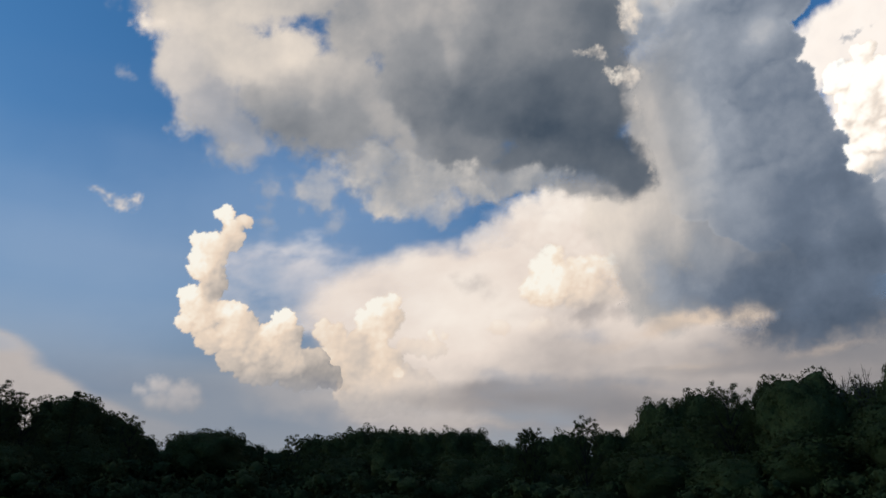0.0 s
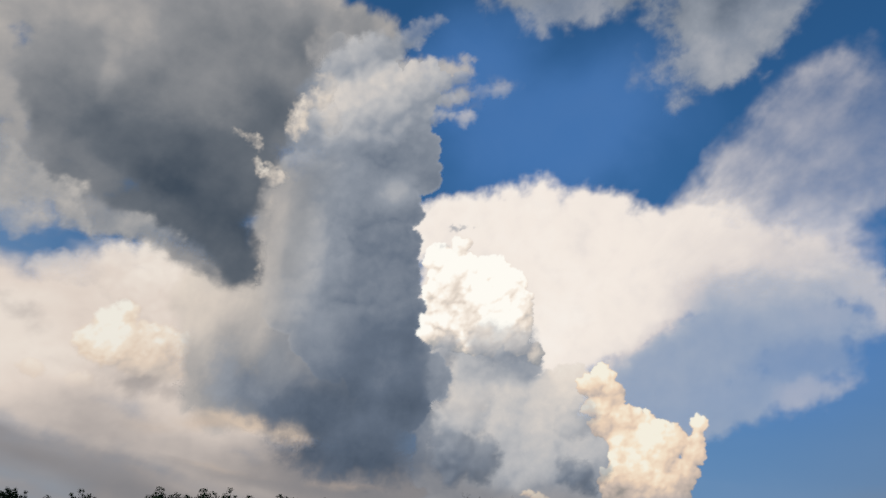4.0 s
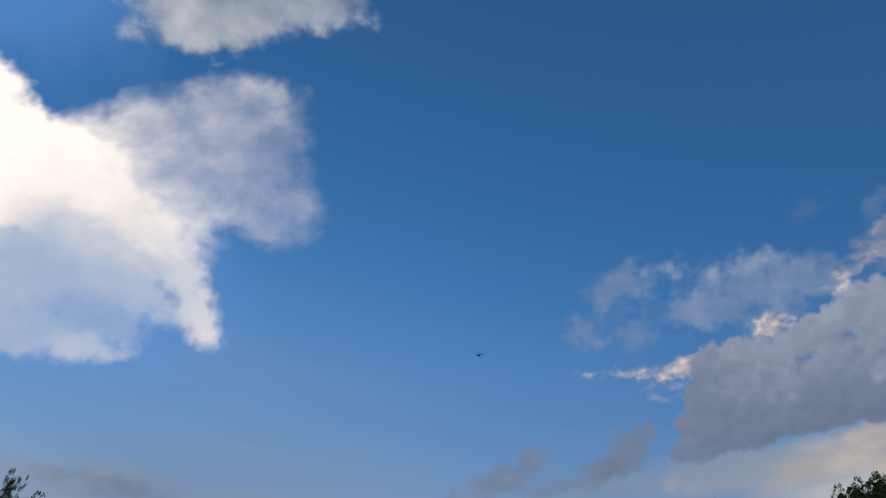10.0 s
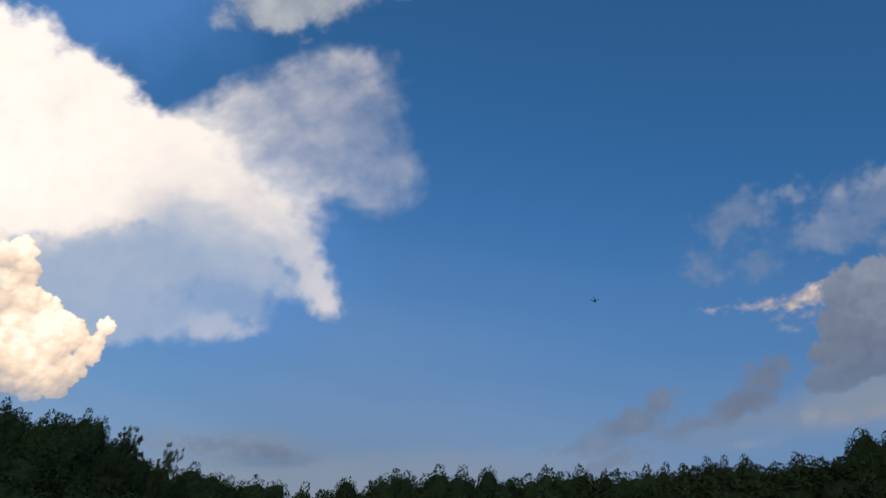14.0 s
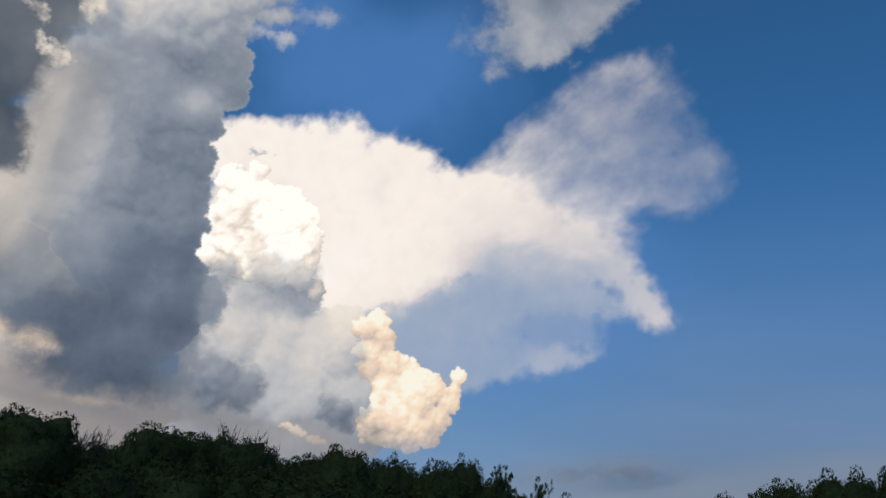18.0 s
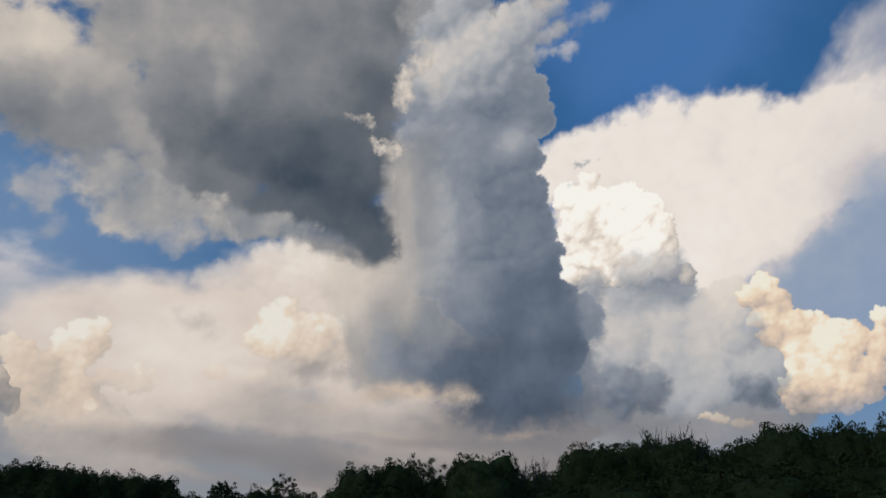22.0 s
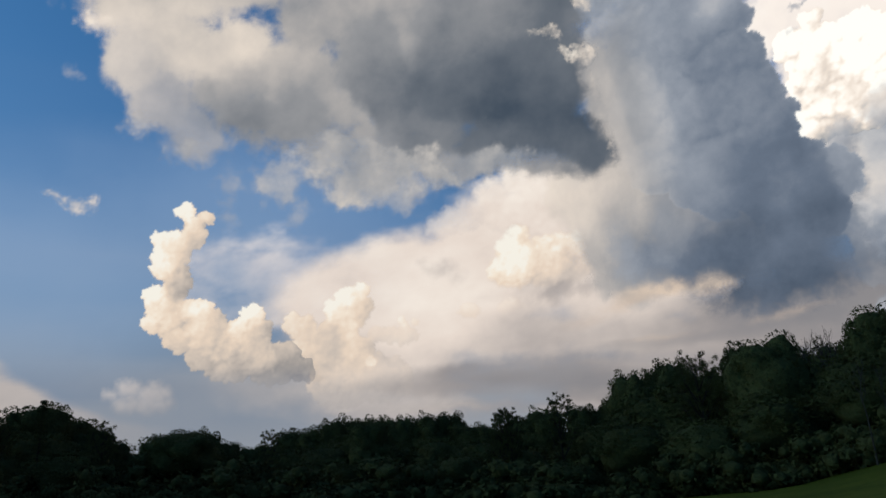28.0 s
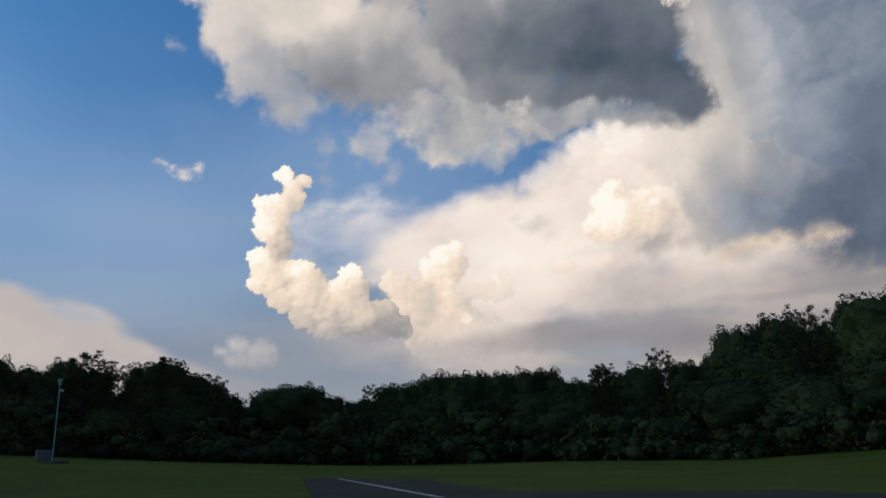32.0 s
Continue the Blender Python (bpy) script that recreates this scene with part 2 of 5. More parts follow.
def billows(puffs, lo, shape, step, size, rng):
    """Round heads upon heads, three sizes deep, heaped over the puffs: how far the cloud's face stands out and how deep inside
    its outline each cell of the grid lies, in degrees."""
    nv, nu = shape
    out, deep = np.full(shape, -0.6), np.full(shape, -9.0)

    def head(x, y, z, r):
        i0, i1 = max(0, int((x - 1.25 * r - lo[0]) / step)), min(nu, int((x + 1.25 * r - lo[0]) / step) + 2)
        j0, j1 = max(0, int((y - 1.25 * r - lo[1]) / step)), min(nv, int((y + 1.25 * r - lo[1]) / step) + 2)
        if i1 <= i0 or j1 <= j0:
            return
        dx = lo[0] + step * np.arange(i0, i1) - x
        dy = lo[1] + step * np.arange(j0, j1) - y
        d2 = dx[None] ** 2 + dy[:, None] ** 2
        w = out[j0:j1, i0:i1]
        np.maximum(w, np.where(d2 < r * r, z + np.sqrt(np.maximum(r * r - d2, 0)), -0.6), out=w)
        w = deep[j0:j1, i0:i1]
        np.maximum(w, r - np.sqrt(d2), out=w)

    def sprout(x, y, z, r, count, level):
        head(x, y, z, r)
        if level == 0 or r < 2.2 * step:
            return
        for _ in range(count):
            d = rng.normal(size=3)
            d[2] = abs(d[2])
            d /= np.linalg.norm(d)
            q = r * rng.uniform(0.2, 0.55)
            sprout(x + d[0] * (r - 0.45 * q), y + d[1] * (r - 0.45 * q), z + d[2] * (r - 0.45 * q), q, 6, level - 1)

    for pu, pv, ru, rv, turn, tone, dens in puffs:
        a = radians(turn)
        least = min(ru, rv)
        r = min(0.55 * size, 0.62 * least)
        count = int(min(60, 2.6 * ru * rv / (r * r))) + 3
        for k in range(count):
            q = r * rng.uniform(0.4, 1.2)
            rho, phi = math.sqrt((k + 0.5) / count), 2.4 * k + rng.uniform(-0.4, 0.4)
            x, y = (ru - 0.5 * q) * rho * math.cos(phi), (rv - 0.5 * q) * rho * math.sin(phi)
            z = 0.75 * least * math.sqrt(max(0.0, 1 - rho * rho)) - 0.2 * q
            sprout(pu + x * math.cos(a) - y * math.sin(a), pv + x * math.sin(a) + y * math.cos(a), z, q, 9, 2)
        # the body behind the heads
        for k in range(5):
            f = (k - 2) / 2 * max(0.0, 1 - least / max(ru, rv))
            x, y = (f * ru, 0) if ru > rv else (0, f * rv)
            head(pu + x * math.cos(a) - y * math.sin(a), pv + x * math.sin(a) + y * math.cos(a), -0.3 * least, 0.93 * least * (1 - 0.12 * abs(f)))
    return out, deep


def pulled(field, du, dv):
    """The grid's values looked up that many cells aside."""
    nv, nu = field.shape
    j, i = np.meshgrid(np.arange(nv), np.arange(nu), indexing="ij")
    x, y = np.clip(i + du, 0, nu - 1.001), np.clip(j + dv, 0, nv - 1.001)
    i, j = x.astype(int), y.astype(int)
    x, y = x - i, y - j
    return (field[j, i] * (1 - x) + field[j, i + 1] * x) * (1 - y) + (field[j + 1, i] * (1 - x) + field[j + 1, i + 1] * x) * y


def islands(cell):
    """Numbers the connected pieces of a mask, row by row."""
    label, parent = np.zeros(cell.shape, dtype=np.int64), [0]

    def root(k):
        while parent[k] != k:
            parent[k] = parent[parent[k]]
            k = parent[k]
        return k

    for j in range(cell.shape[0]):
        edges = np.flatnonzero(np.diff(np.concatenate(([0], cell[j].astype(np.int8), [0]))))
        for i0, i1 in zip(edges[::2], edges[1::2]):
            above = {root(k) for k in np.unique(label[j - 1, i0:i1]) if k} if j else set()
            if above:
                k = min(above)
                for other in above:
                    parent[other] = k
            else:
                k = len(parent)
                parent.append(k)
            label[j, i0:i1] = k
    return np.array([root(k) for k in range(len(parent))])[label]


def cloud(label, centre, far, puffs, step=0.15, soft=0.8, rough=0.6, size=2.0, relief=0.2, rim=0.0, streak=None, hue=None, heap=0, blend=0.0, fade=None, wisp=0.0):
    """One cloud, far metres away round the heading centre: puffs (across, up, half width, half height, turn, tone, density), in
    degrees from the centre. heap > 0: round heads upon heads (cumulus); else a soft body torn by noise of that size.
    Its face bulges towards the field."""
    cloud_count[0] += 1
    seed = 31 * cloud_count[0]
    rng = np.random.default_rng(seed)
    c = np.array(heading(*centre))
    az = radians(centre[0])
    right = np.array([math.cos(az), -math.sin(az), 0.0])
    up = np.cross(right, c)
    pad = 1.3 * rough + soft + 0.4
    lo = np.array([min(p[0] - max(p[2], p[3]) for p in puffs), min(p[1] - max(p[2], p[3]) for p in puffs)]) - pad
    hi = np.array([max(p[0] + max(p[2], p[3]) for p in puffs), max(p[1] + max(p[2], p[3]) for p in puffs)]) + pad
    nu, nv = int((hi[0] - lo[0]) / step) + 2, int((hi[1] - lo[1]) / step) + 2
    u, v = np.meshgrid(lo[0] + step * np.arange(nu), lo[1] + step * np.arange(nv))
    su, sv = u, v
    if streak and len(streak) == 3:                     # fibres that spread from one root
        su, sv = np.hypot(u - streak[0], v - streak[1]) / streak[2], 7.0 * np.arctan2(v - streak[1], u - streak[0])
    elif streak:
        a = radians(streak[0])
        su, sv = (u * math.cos(a) + v * math.sin(a)) / streak[1], -u * math.sin(a) + v * math.cos(a)
    wu = 0.8 * rough * layered(su / size + 5, sv / size, seed + 1, 5)
    wv = 0.8 * rough * layered(su / size, sv / size + 7, seed + 2, 5)
    if heap:
        wu, wv = 0.5 * wu, 0.5 * wv
    plain = layered(su / size * 0.6, sv / size * 0.6, seed + 4, 6, 0.56)
    broad = layered(su / size * 0.22 + 3, sv / size * 0.22, seed + 8, 3)
    best = np.full(u.shape, -1e9)
    fields = []
    for pu, pv, ru, rv, turn, tone, dens in puffs:
        a = radians(turn)
        x, y = u + wu - pu, v + wv - pv
        x, y = x * math.cos(a) + y * math.sin(a), -x * math.sin(a) + y * math.cos(a)
        q = np.sqrt((x / ru) ** 2 + (y / rv) ** 2)
        d = (1 - q) * math.sqrt(min(ru, rv) * math.sqrt(ru * rv))
        fields.append((d, tone, dens, np.exp(-2.6 * np.minimum(q, 2.8) ** 2) / (ru * rv) ** 0.9))
        best = np.maximum(best, d)
    k = 1.6 / max(blend or soft, 0.35)
    weight = sum(np.exp(np.clip((d - best) * k, -30, 0)) for d, tone, dens, near in fields)
    # each puff's tone carries its painted light and shade
    share, tones, denses = 1e-9, 0.66e-9, 0.8e-9        # small puffs keep their own tone upon large ones
    for d, tone, dens, near in fields:
        share, tones, denses = share + near, tones + near * tone, denses + near * dens
    tones, denses = tones / share, denses / share
    if heap:
        z, depth = billows(puffs, lo, u.shape, step, size, rng)
        tu = rough * (0.45 * layered(u / size * 1.3, v / size * 1.3, seed + 30, 5, 0.6) + 0.12 * layered(u * 4.5, v * 4.5, seed + 50, 3, 0.6)) / step
        tv = rough * (0.45 * layered(u / size * 1.3 + 9, v / size * 1.3, seed + 31, 5, 0.6) + 0.12 * layered(u * 4.5 + 9, v * 4.5, seed + 51, 3, 0.6)) / step
        z, depth = pulled(z, tu, tv), pulled(depth, tu, tv) + 0.1 * rough * plain
        cover = smooth01(depth / soft + 0.4)
        # sunlight painted into the tone: brighter where heads face high left, greyer in hollows
        for cells, share in ((0.05 / step, 0.22), (0.25 / step, 0.36), (0.8 / step, 0.5)):
            dv, du = np.gradient(spread_out(z, cells), step)
            lit = (0.42 * du - 0.5 * dv + 0.75) / np.sqrt(1 + du * du + dv * dv)
            tones = tones + relief * share * (np.clip(lit, -0.1, 1.0) - 0.62)
        hollow = np.clip((spread_out(z, 0.05 / step) - spread_out(z, 0.35 / step)) / 0.4, -1.0, 0.6)
        tones = tones + relief * (0.3 * hollow + 0.35 * plain + 0.6 * broad)
        # bright rim painted along the outline
        tones = tones + rim * np.exp(-np.maximum(depth, 0) / 0.12)
        bulge = 0.5 * radians(1) * far * spread_out(np.maximum(z, -0.3), 0.1 / step)
    else:
        depth = best + np.log(weight) / k * 0.5 + rough * (1.25 * plain + 0.5 * broad)
        cover = smooth01(depth / soft + 0.2)
        # soft bodies get their bright edge painted into the tone too
        tones = tones + relief * (0.8 * plain + 1.1 * broad) + rim * np.exp(-np.maximum(depth, 0) / (0.35 * soft + 0.1)) * 0.8
        bulge = np.clip(depth, 0, 4) * 12 + plain * 30
    if fade:
        fu, fv, gu, gv = fade
        denses = denses * smooth01(((u + 2 * wu - fu) * (gu - fu) + (v - fv) * (gv - fv)) / ((gu - fu) ** 2 + (gv - fv) ** 2))
    if wisp:
        lace = layered(su / size * 1.1 + 2, sv / size * 1.1, seed + 12, 5, 0.5)
        denses = denses * np.clip(1 + wisp * (1.8 * plain + 0.8 * lace + 0.6 * broad), 0.08, 1.5)
    keep = cover * denses > 0.006
    cell = keep[:-1, :-1] | keep[1:, :-1] | keep[:-1, 1:] | keep[1:, 1:]
    piece = islands(cell)
    order = sorted(((int((piece == k).sum()), int(k)) for k in np.unique(piece) if k), reverse=True)
    index = np.arange(nu * nv).reshape(nv, nu)
    body = None
    for count, number in order[:12]:
        if body is not None and count * step * step < 0.12:
            break
        cell = piece == number
        quads = np.stack([index[:-1, :-1][cell], index[:-1, 1:][cell], index[1:, 1:][cell], index[1:, :-1][cell]], 1)
        used, quads = np.unique(quads, return_inverse=True)
        quads = quads.reshape(-1, 4)
        ways = c[None] + (u.ravel()[used, None] * right[None] + v.ravel()[used, None] * up[None]) * (math.pi / 180)
        ways /= np.linalg.norm(ways, axis=1)[:, None]
        places = ways * (far - bulge.ravel()[used])[:, None]
        me = bpy.data.meshes.new("cloud" if body is None else "scrap")
        me.vertices.add(len(places))
        me.vertices.foreach_set("co", places.ravel())
        me.loops.add(quads.size)
        me.loops.foreach_set("vertex_index", quads.ravel())
        me.polygons.add(len(quads))
        me.polygons.foreach_set("loop_start", np.arange(0, quads.size, 4))
        me.polygons.foreach_set("use_smooth", np.ones(len(quads), dtype=bool))
        me.update(calc_edges=True)
        for name, values in (("cover", cover), ("thickness", np.clip(denses, 0, 1)), ("tone", tones)):
            me.attributes.new(name, "FLOAT", "POINT").data.foreach_set("value", values.ravel()[used].astype(np.float32))
        me.materials.append(hue or CLOUD)
        if body is None:
            body = tagged(new("cloud", me), label, "cloud", "clouds in the evening sky")
        else:
            part("scrap", me, None, body)
    return body


def haze_band():
    """Thin haze painted on a glowing sheet, which pales the lowest sky all along the woods."""
    az, el = np.meshgrid(np.arange(-80, 171, 1.5), np.arange(-0.5, 42, 0.75))
    far = 4880
    a, e = np.radians(az), np.radians(el)
    places = far * np.stack([np.sin(a) * np.cos(e), np.cos(a) * np.cos(e), np.sin(e)], -1)
    nv, nu = az.shape
    n = np.arange(nu * nv).reshape(nv, nu)
    quads = np.stack([n[:-1, :-1], n[:-1, 1:], n[1:, 1:], n[1:, :-1]], -1).reshape(-1, 4)
    me = mesh_of("haze", places.reshape(-1, 3), quads, HAZE, True)
    side = smooth01((10 - az) / 40)
    other = smooth01((az - 50) / 34)
    thick = 0.95 * np.exp(-np.maximum(el - 8 - 5 * other, 0) / (9.0 + 2 * side + 8 * other)) * smooth01((42 - el) / 26)
    tone = 0.5 + 0.3 * layered(az / 30, el / 5, 900, 4) + 0.3 * np.exp(-el / 8) - 0.0012 * (az - 20) - 0.05 * side
    for name, values in (("cover", np.ones(az.shape)), ("thickness", thick), ("tone", tone)):
        me.attributes.new(name, "FLOAT", "POINT").data.foreach_set("value", values.ravel().astype(np.float32))
    tagged(new("haze", me), "thin blue-grey haze along the horizon", "haze", kind="structure")


haze_band()
cloud("broad smooth sunlit white anvil cloud with a feathery bluish tail", (54.1, 27.1), 4700, [
    (-17.5, 5.6, 4.6, 2.6, 17, 0.93, 1.00), (-11.8, 6.0, 5.4, 3.0, 7, 0.92, 1.00), (-9.5, 7.5, 2.2, 2.3, 12, 0.93, 1.00),
    (-5.6, 6.2, 4.2, 2.8, -3, 0.90, 1.00), (-12.5, 1.0, 7.8, 5.2, 12, 0.90, 1.00), (-5.2, 2.1, 7.8, 3.7, 22, 0.92, 1.00),
    (-8.6, -2.6, 8.2, 3.7, 27, 0.95, 1.00), (-0.0, 4.8, 5.2, 2.8, 27, 0.90, 1.00), (3.9, 4.7, 4.1, 1.9, 12, 0.84, 0.95),
    (8.0, 4.4, 3.6, 1.5, 0, 0.74, 0.85), (11.4, 2.8, 2.4, 1.5, -28, 0.64, 0.78), (14.2, 0.9, 2.5, 1.5, -28, 0.68, 0.82)] + [
    (15.6, 0.1, 1.6, 1.2, -28, 0.76, 0.72), (-10.5, -8.2, 6.0, 4.3, 12, 0.85, 1.00), (-2.5, -0.4, 7.3, 2.6, 34, 0.88, 1.00),
    (5.4, 1.8, 6.4, 2.6, 7, 0.64, 0.84), (1.7, -3.4, 7.3, 3.0, 27, 0.54, 0.80), (6.0, -0.8, 5.6, 2.4, 12, 0.56, 0.74),
    (10.3, -0.3, 3.6, 1.5, -3, 0.62, 0.62), (-2.5, -8.3, 6.9, 3.4, 27, 0.52, 0.72), (4.1, -6.4, 5.1, 2.0, 24, 0.56, 0.60),
    (9.3, -5.1, 2.8, 1.2, 24, 0.70, 0.50), (9.0, -2.8, 3.8, 2.0, 12, 0.55, 0.42), (-4.3, -12.2, 6.0, 2.6, 22, 0.55, 0.60)],
    step=0.13, soft=1.3, rough=0.75, size=1.1, relief=0.03, hue=CLOUD_SMOOTH, blend=1.3, wisp=0.04)
cloud("thin wispy white fan of ice cloud against blue sky", (65.7, 36.2), 4650, [
    (1.6, 6.6, 2.4, 1.4, -6, 0.82, 0.36), (1.0, 5.2, 3.6, 2.1, 25, 0.78, 0.30), (-4.4, 1.0, 5.4, 2.3, 43, 0.82, 0.38),
    (-7.9, -2.7, 4.8, 3.0, 40, 0.88, 0.60), (-1.3, 3.6, 5.3, 2.7, 35, 0.78, 0.25), (1.0, 1.7, 5.6, 2.7, 25, 0.78, 0.23),
    (4.2, 3.6, 2.4, 3.1, 25, 0.76, 0.18), (6.2, 0.5, 2.4, 2.2, 5, 0.76, 0.17)] + [
    (2.0, -0.3, 5.7, 1.9, 13, 0.78, 0.26), (1.4, -2.1, 5.3, 1.2, 16, 0.82, 0.34), (-2.4, -2.0, 5.4, 3.4, 21, 0.80, 0.42),
    (5.3, -1.2, 3.2, 1.2, 6, 0.76, 0.20), (-2.1, -4.1, 4.2, 2.3, -24, 0.80, 0.48), (0.5, -4.9, 3.3, 1.7, -29, 0.78, 0.40),
    (-5.5, -4.4, 3.9, 2.6, 6, 0.84, 0.60)],
    step=0.08, soft=2.4, rough=1.4, size=0.7, relief=0.1, streak=(-19.5, -12.4, 4.5), hue=CLOUD_SMOOTH, blend=1.6, wisp=0.6)
cloud("wide soft cream and grey cloud sheet low over the woods", (11.5, 11.1), 4600, [
    (-6.6, 3.5, 13.1, 5.2, 4, 0.80, 1.00), (0.6, 8.1, 5.3, 3.7, -5, 0.84, 1.00), (5.0, 10.0, 5.5, 3.2, -5, 0.82, 1.00),
    (-2.2, 5.7, 6.9, 4.1, 6, 0.84, 1.00), (-13.3, 3.5, 5.8, 3.1, 8, 0.80, 0.95), (8.5, 2.8, 6.9, 3.8, -4, 0.74, 1.00),
    (-11.3, -1.4, 9.7, 3.5, -3, 0.68, 1.00), (-0.0, 0.0, 10.1, 2.5, -4, 0.64, 1.00), (10.7, -0.6, 8.0, 2.3, -4, 0.56, 1.00),
    (-10.0, -4.7, 7.0, 2.2, -3, 0.58, 0.60)] + [
    (17.1, -0.2, 7.8, 3.3, -4, 0.42, 1.00), (23.5, 0.2, 5.5, 4.0, 0, 0.38, 1.00), (18.2, -4.3, 10.0, 2.8, -3, 0.34, 1.00), (8.7, -4.6, 8.8, 2.5, -3, 0.42, 1.00),
    (-1.5, -3.1, 6.3, 0.9, -3, 0.36, 1.00), (-6.2, -3.7, 5.2, 0.8, -3, 0.44, 1.00), (5.6, -2.5, 4.9, 0.8, -3, 0.50, 1.00),
    (13.7, -2.1, 6.3, 0.7, 5, 0.60, 1.00), (-7.7, 0.5, 4.8, 1.3, -4, 0.76, 1.00), (-19.4, -2.3, 5.0, 2.6, -3, 0.56, 0.35),
    (-4.6, -5.2, 12.8, 0.8, -3, 0.56, 1.00)],
    step=0.16, soft=2.3, rough=0.9, size=2.0, relief=0.16, streak=(4, 1.6), hue=CLOUD_FOLD, blend=1.1)
cloud("cream cumulus tops where the sheet meets the dark base", (14.9, 20.8), 4500, [
    (-4.3, 0.9, 1.4, 1.3, 9, 0.84, 0.90), (-2.1, 2.0, 1.9, 1.3, 9, 0.86, 0.95), (0.8, 1.6, 2.3, 1.5, 9, 0.84, 1.00),
    (-0.7, -0.1, 4.0, 1.9, 9, 0.82, 1.00), (3.5, 0.7, 2.4, 1.9, 9, 0.76, 1.00), (3.0, -1.7, 3.0, 2.3, 8, 0.74, 1.00),
    (6.2, 0.0, 2.6, 3.0, 8, 0.64, 1.00), (-7.3, -0.5, 2.4, 1.0, 19, 0.80, 0.60), (0.6, -2.5, 2.5, 2.1, 8, 0.78, 1.00)],
    step=0.08, soft=1.0, rough=1.0, size=1.3, relief=0.14, hue=CLOUD_FOLD, heap=2, blend=1.2, fade=(0.3, -6.0, -0.5, -1.0))
cloud("tall curved sunlit cumulus tower with puffy edges", (-11.3, 12.8), 4400, [
    (-2.5, 7.5, 0.7, 0.6, 3, 0.90, 1.00), (-1.1, 7.2, 0.6, 0.5, 3, 0.76, 1.00), (-1.8, 6.0, 0.9, 1.3, 3, 0.74, 1.00),
    (-2.8, 4.9, 1.0, 1.3, 3, 0.80, 1.00), (-4.1, 5.2, 0.6, 0.7, 3, 0.90, 1.00), (-3.8, 3.6, 0.9, 1.2, 2, 0.88, 1.00),
    (-2.8, 2.5, 1.0, 1.5, 2, 0.62, 1.00), (-4.2, 1.0, 0.8, 1.2, 2, 0.90, 1.00), (-3.2, -0.1, 1.2, 1.5, 1, 0.74, 1.00),
    (-1.4, 0.4, 1.4, 0.9, 1, 0.90, 1.00), (-0.1, -0.7, 1.0, 1.3, 1, 0.62, 1.00), (-4.4, -0.5, 0.6, 0.7, 1, 0.86, 1.00),
    (-2.3, -1.6, 1.3, 1.1, 1, 0.70, 1.00), (-0.1, -2.3, 1.7, 1.5, 1, 0.64, 1.00)] + [
    (-0.7, -3.0, 1.3, 1.0, 1, 0.66, 1.00), (1.1, -4.0, 1.6, 0.8, 0, 0.60, 1.00), (2.6, 0.1, 1.0, 0.8, 1, 0.92, 1.00),
    (1.7, -1.0, 1.0, 1.0, 1, 0.84, 1.00), (3.2, -1.3, 1.0, 1.4, 1, 0.64, 1.00), (1.7, -2.7, 1.6, 1.5, 1, 0.66, 1.00),
    (3.5, -3.1, 1.7, 1.4, 0, 0.58, 1.00), (5.2, -2.6, 1.3, 0.9, 1, 0.46, 1.00), (5.9, -3.6, 1.7, 0.8, 0, 0.38, 1.00),
    (6.8, -4.4, 1.2, 0.3, 0, 0.24, 1.00), (4.2, -4.3, 1.6, 0.6, 0, 0.46, 1.00), (-1.4, -0.8, 0.8, 0.7, 1, 0.80, 1.00),
    (0.5, -3.3, 0.7, 0.6, 0, 0.74, 1.00)],
    step=0.05, soft=0.15, rough=0.55, size=0.62, relief=0.30, hue=CLOUD_WARM, heap=3, blend=0.5, fade=(2.2, -6.1, 2.1, -3.3))
cloud("pale row of small cumulus heads rising from haze", (-0.5, 11.6), 4420, [
    (-5.0, 0.8, 0.8, 0.9, -1, 0.80, 0.90), (-4.1, -0.3, 1.0, 1.8, -1, 0.74, 0.90), (-2.8, -1.6, 1.3, 1.9, -1, 0.66, 0.90),
    (-0.1, 3.2, 0.7, 0.6, -1, 0.92, 0.95), (-1.2, 2.8, 0.8, 0.7, -1, 0.90, 0.95), (-1.9, 1.7, 0.9, 0.9, -1, 0.88, 0.95),
    (-0.1, 1.9, 1.0, 1.2, -1, 0.74, 0.95), (-1.0, 0.0, 0.9, 1.9, -1, 0.84, 0.95), (-0.2, -1.7, 1.3, 1.7, -1, 0.70, 0.90)] + [
    (-2.2, -0.6, 1.3, 1.9, -1, 0.64, 0.85), (0.7, -2.1, 0.3, 0.3, -1, 0.86, 0.80), (-1.5, -3.8, 2.5, 1.9, -1, 0.66, 0.70),
    (2.4, -0.1, 2.0, 0.7, -1, 0.72, 0.40), (3.1, 0.9, 0.4, 0.3, -1, 0.82, 0.60), (4.1, 0.8, 0.3, 0.3, -1, 0.82, 0.50),
    (1.5, -3.4, 2.6, 1.9, -1, 0.64, 0.40), (8.3, 1.6, 0.9, 0.6, -1, 0.78, 0.40)],
    step=0.06, soft=0.24, rough=0.5, size=0.7, relief=0.26, hue=CLOUD_WARM, heap=3, blend=0.6, fade=(-1.5, -6.7, -1.5, -2.1))
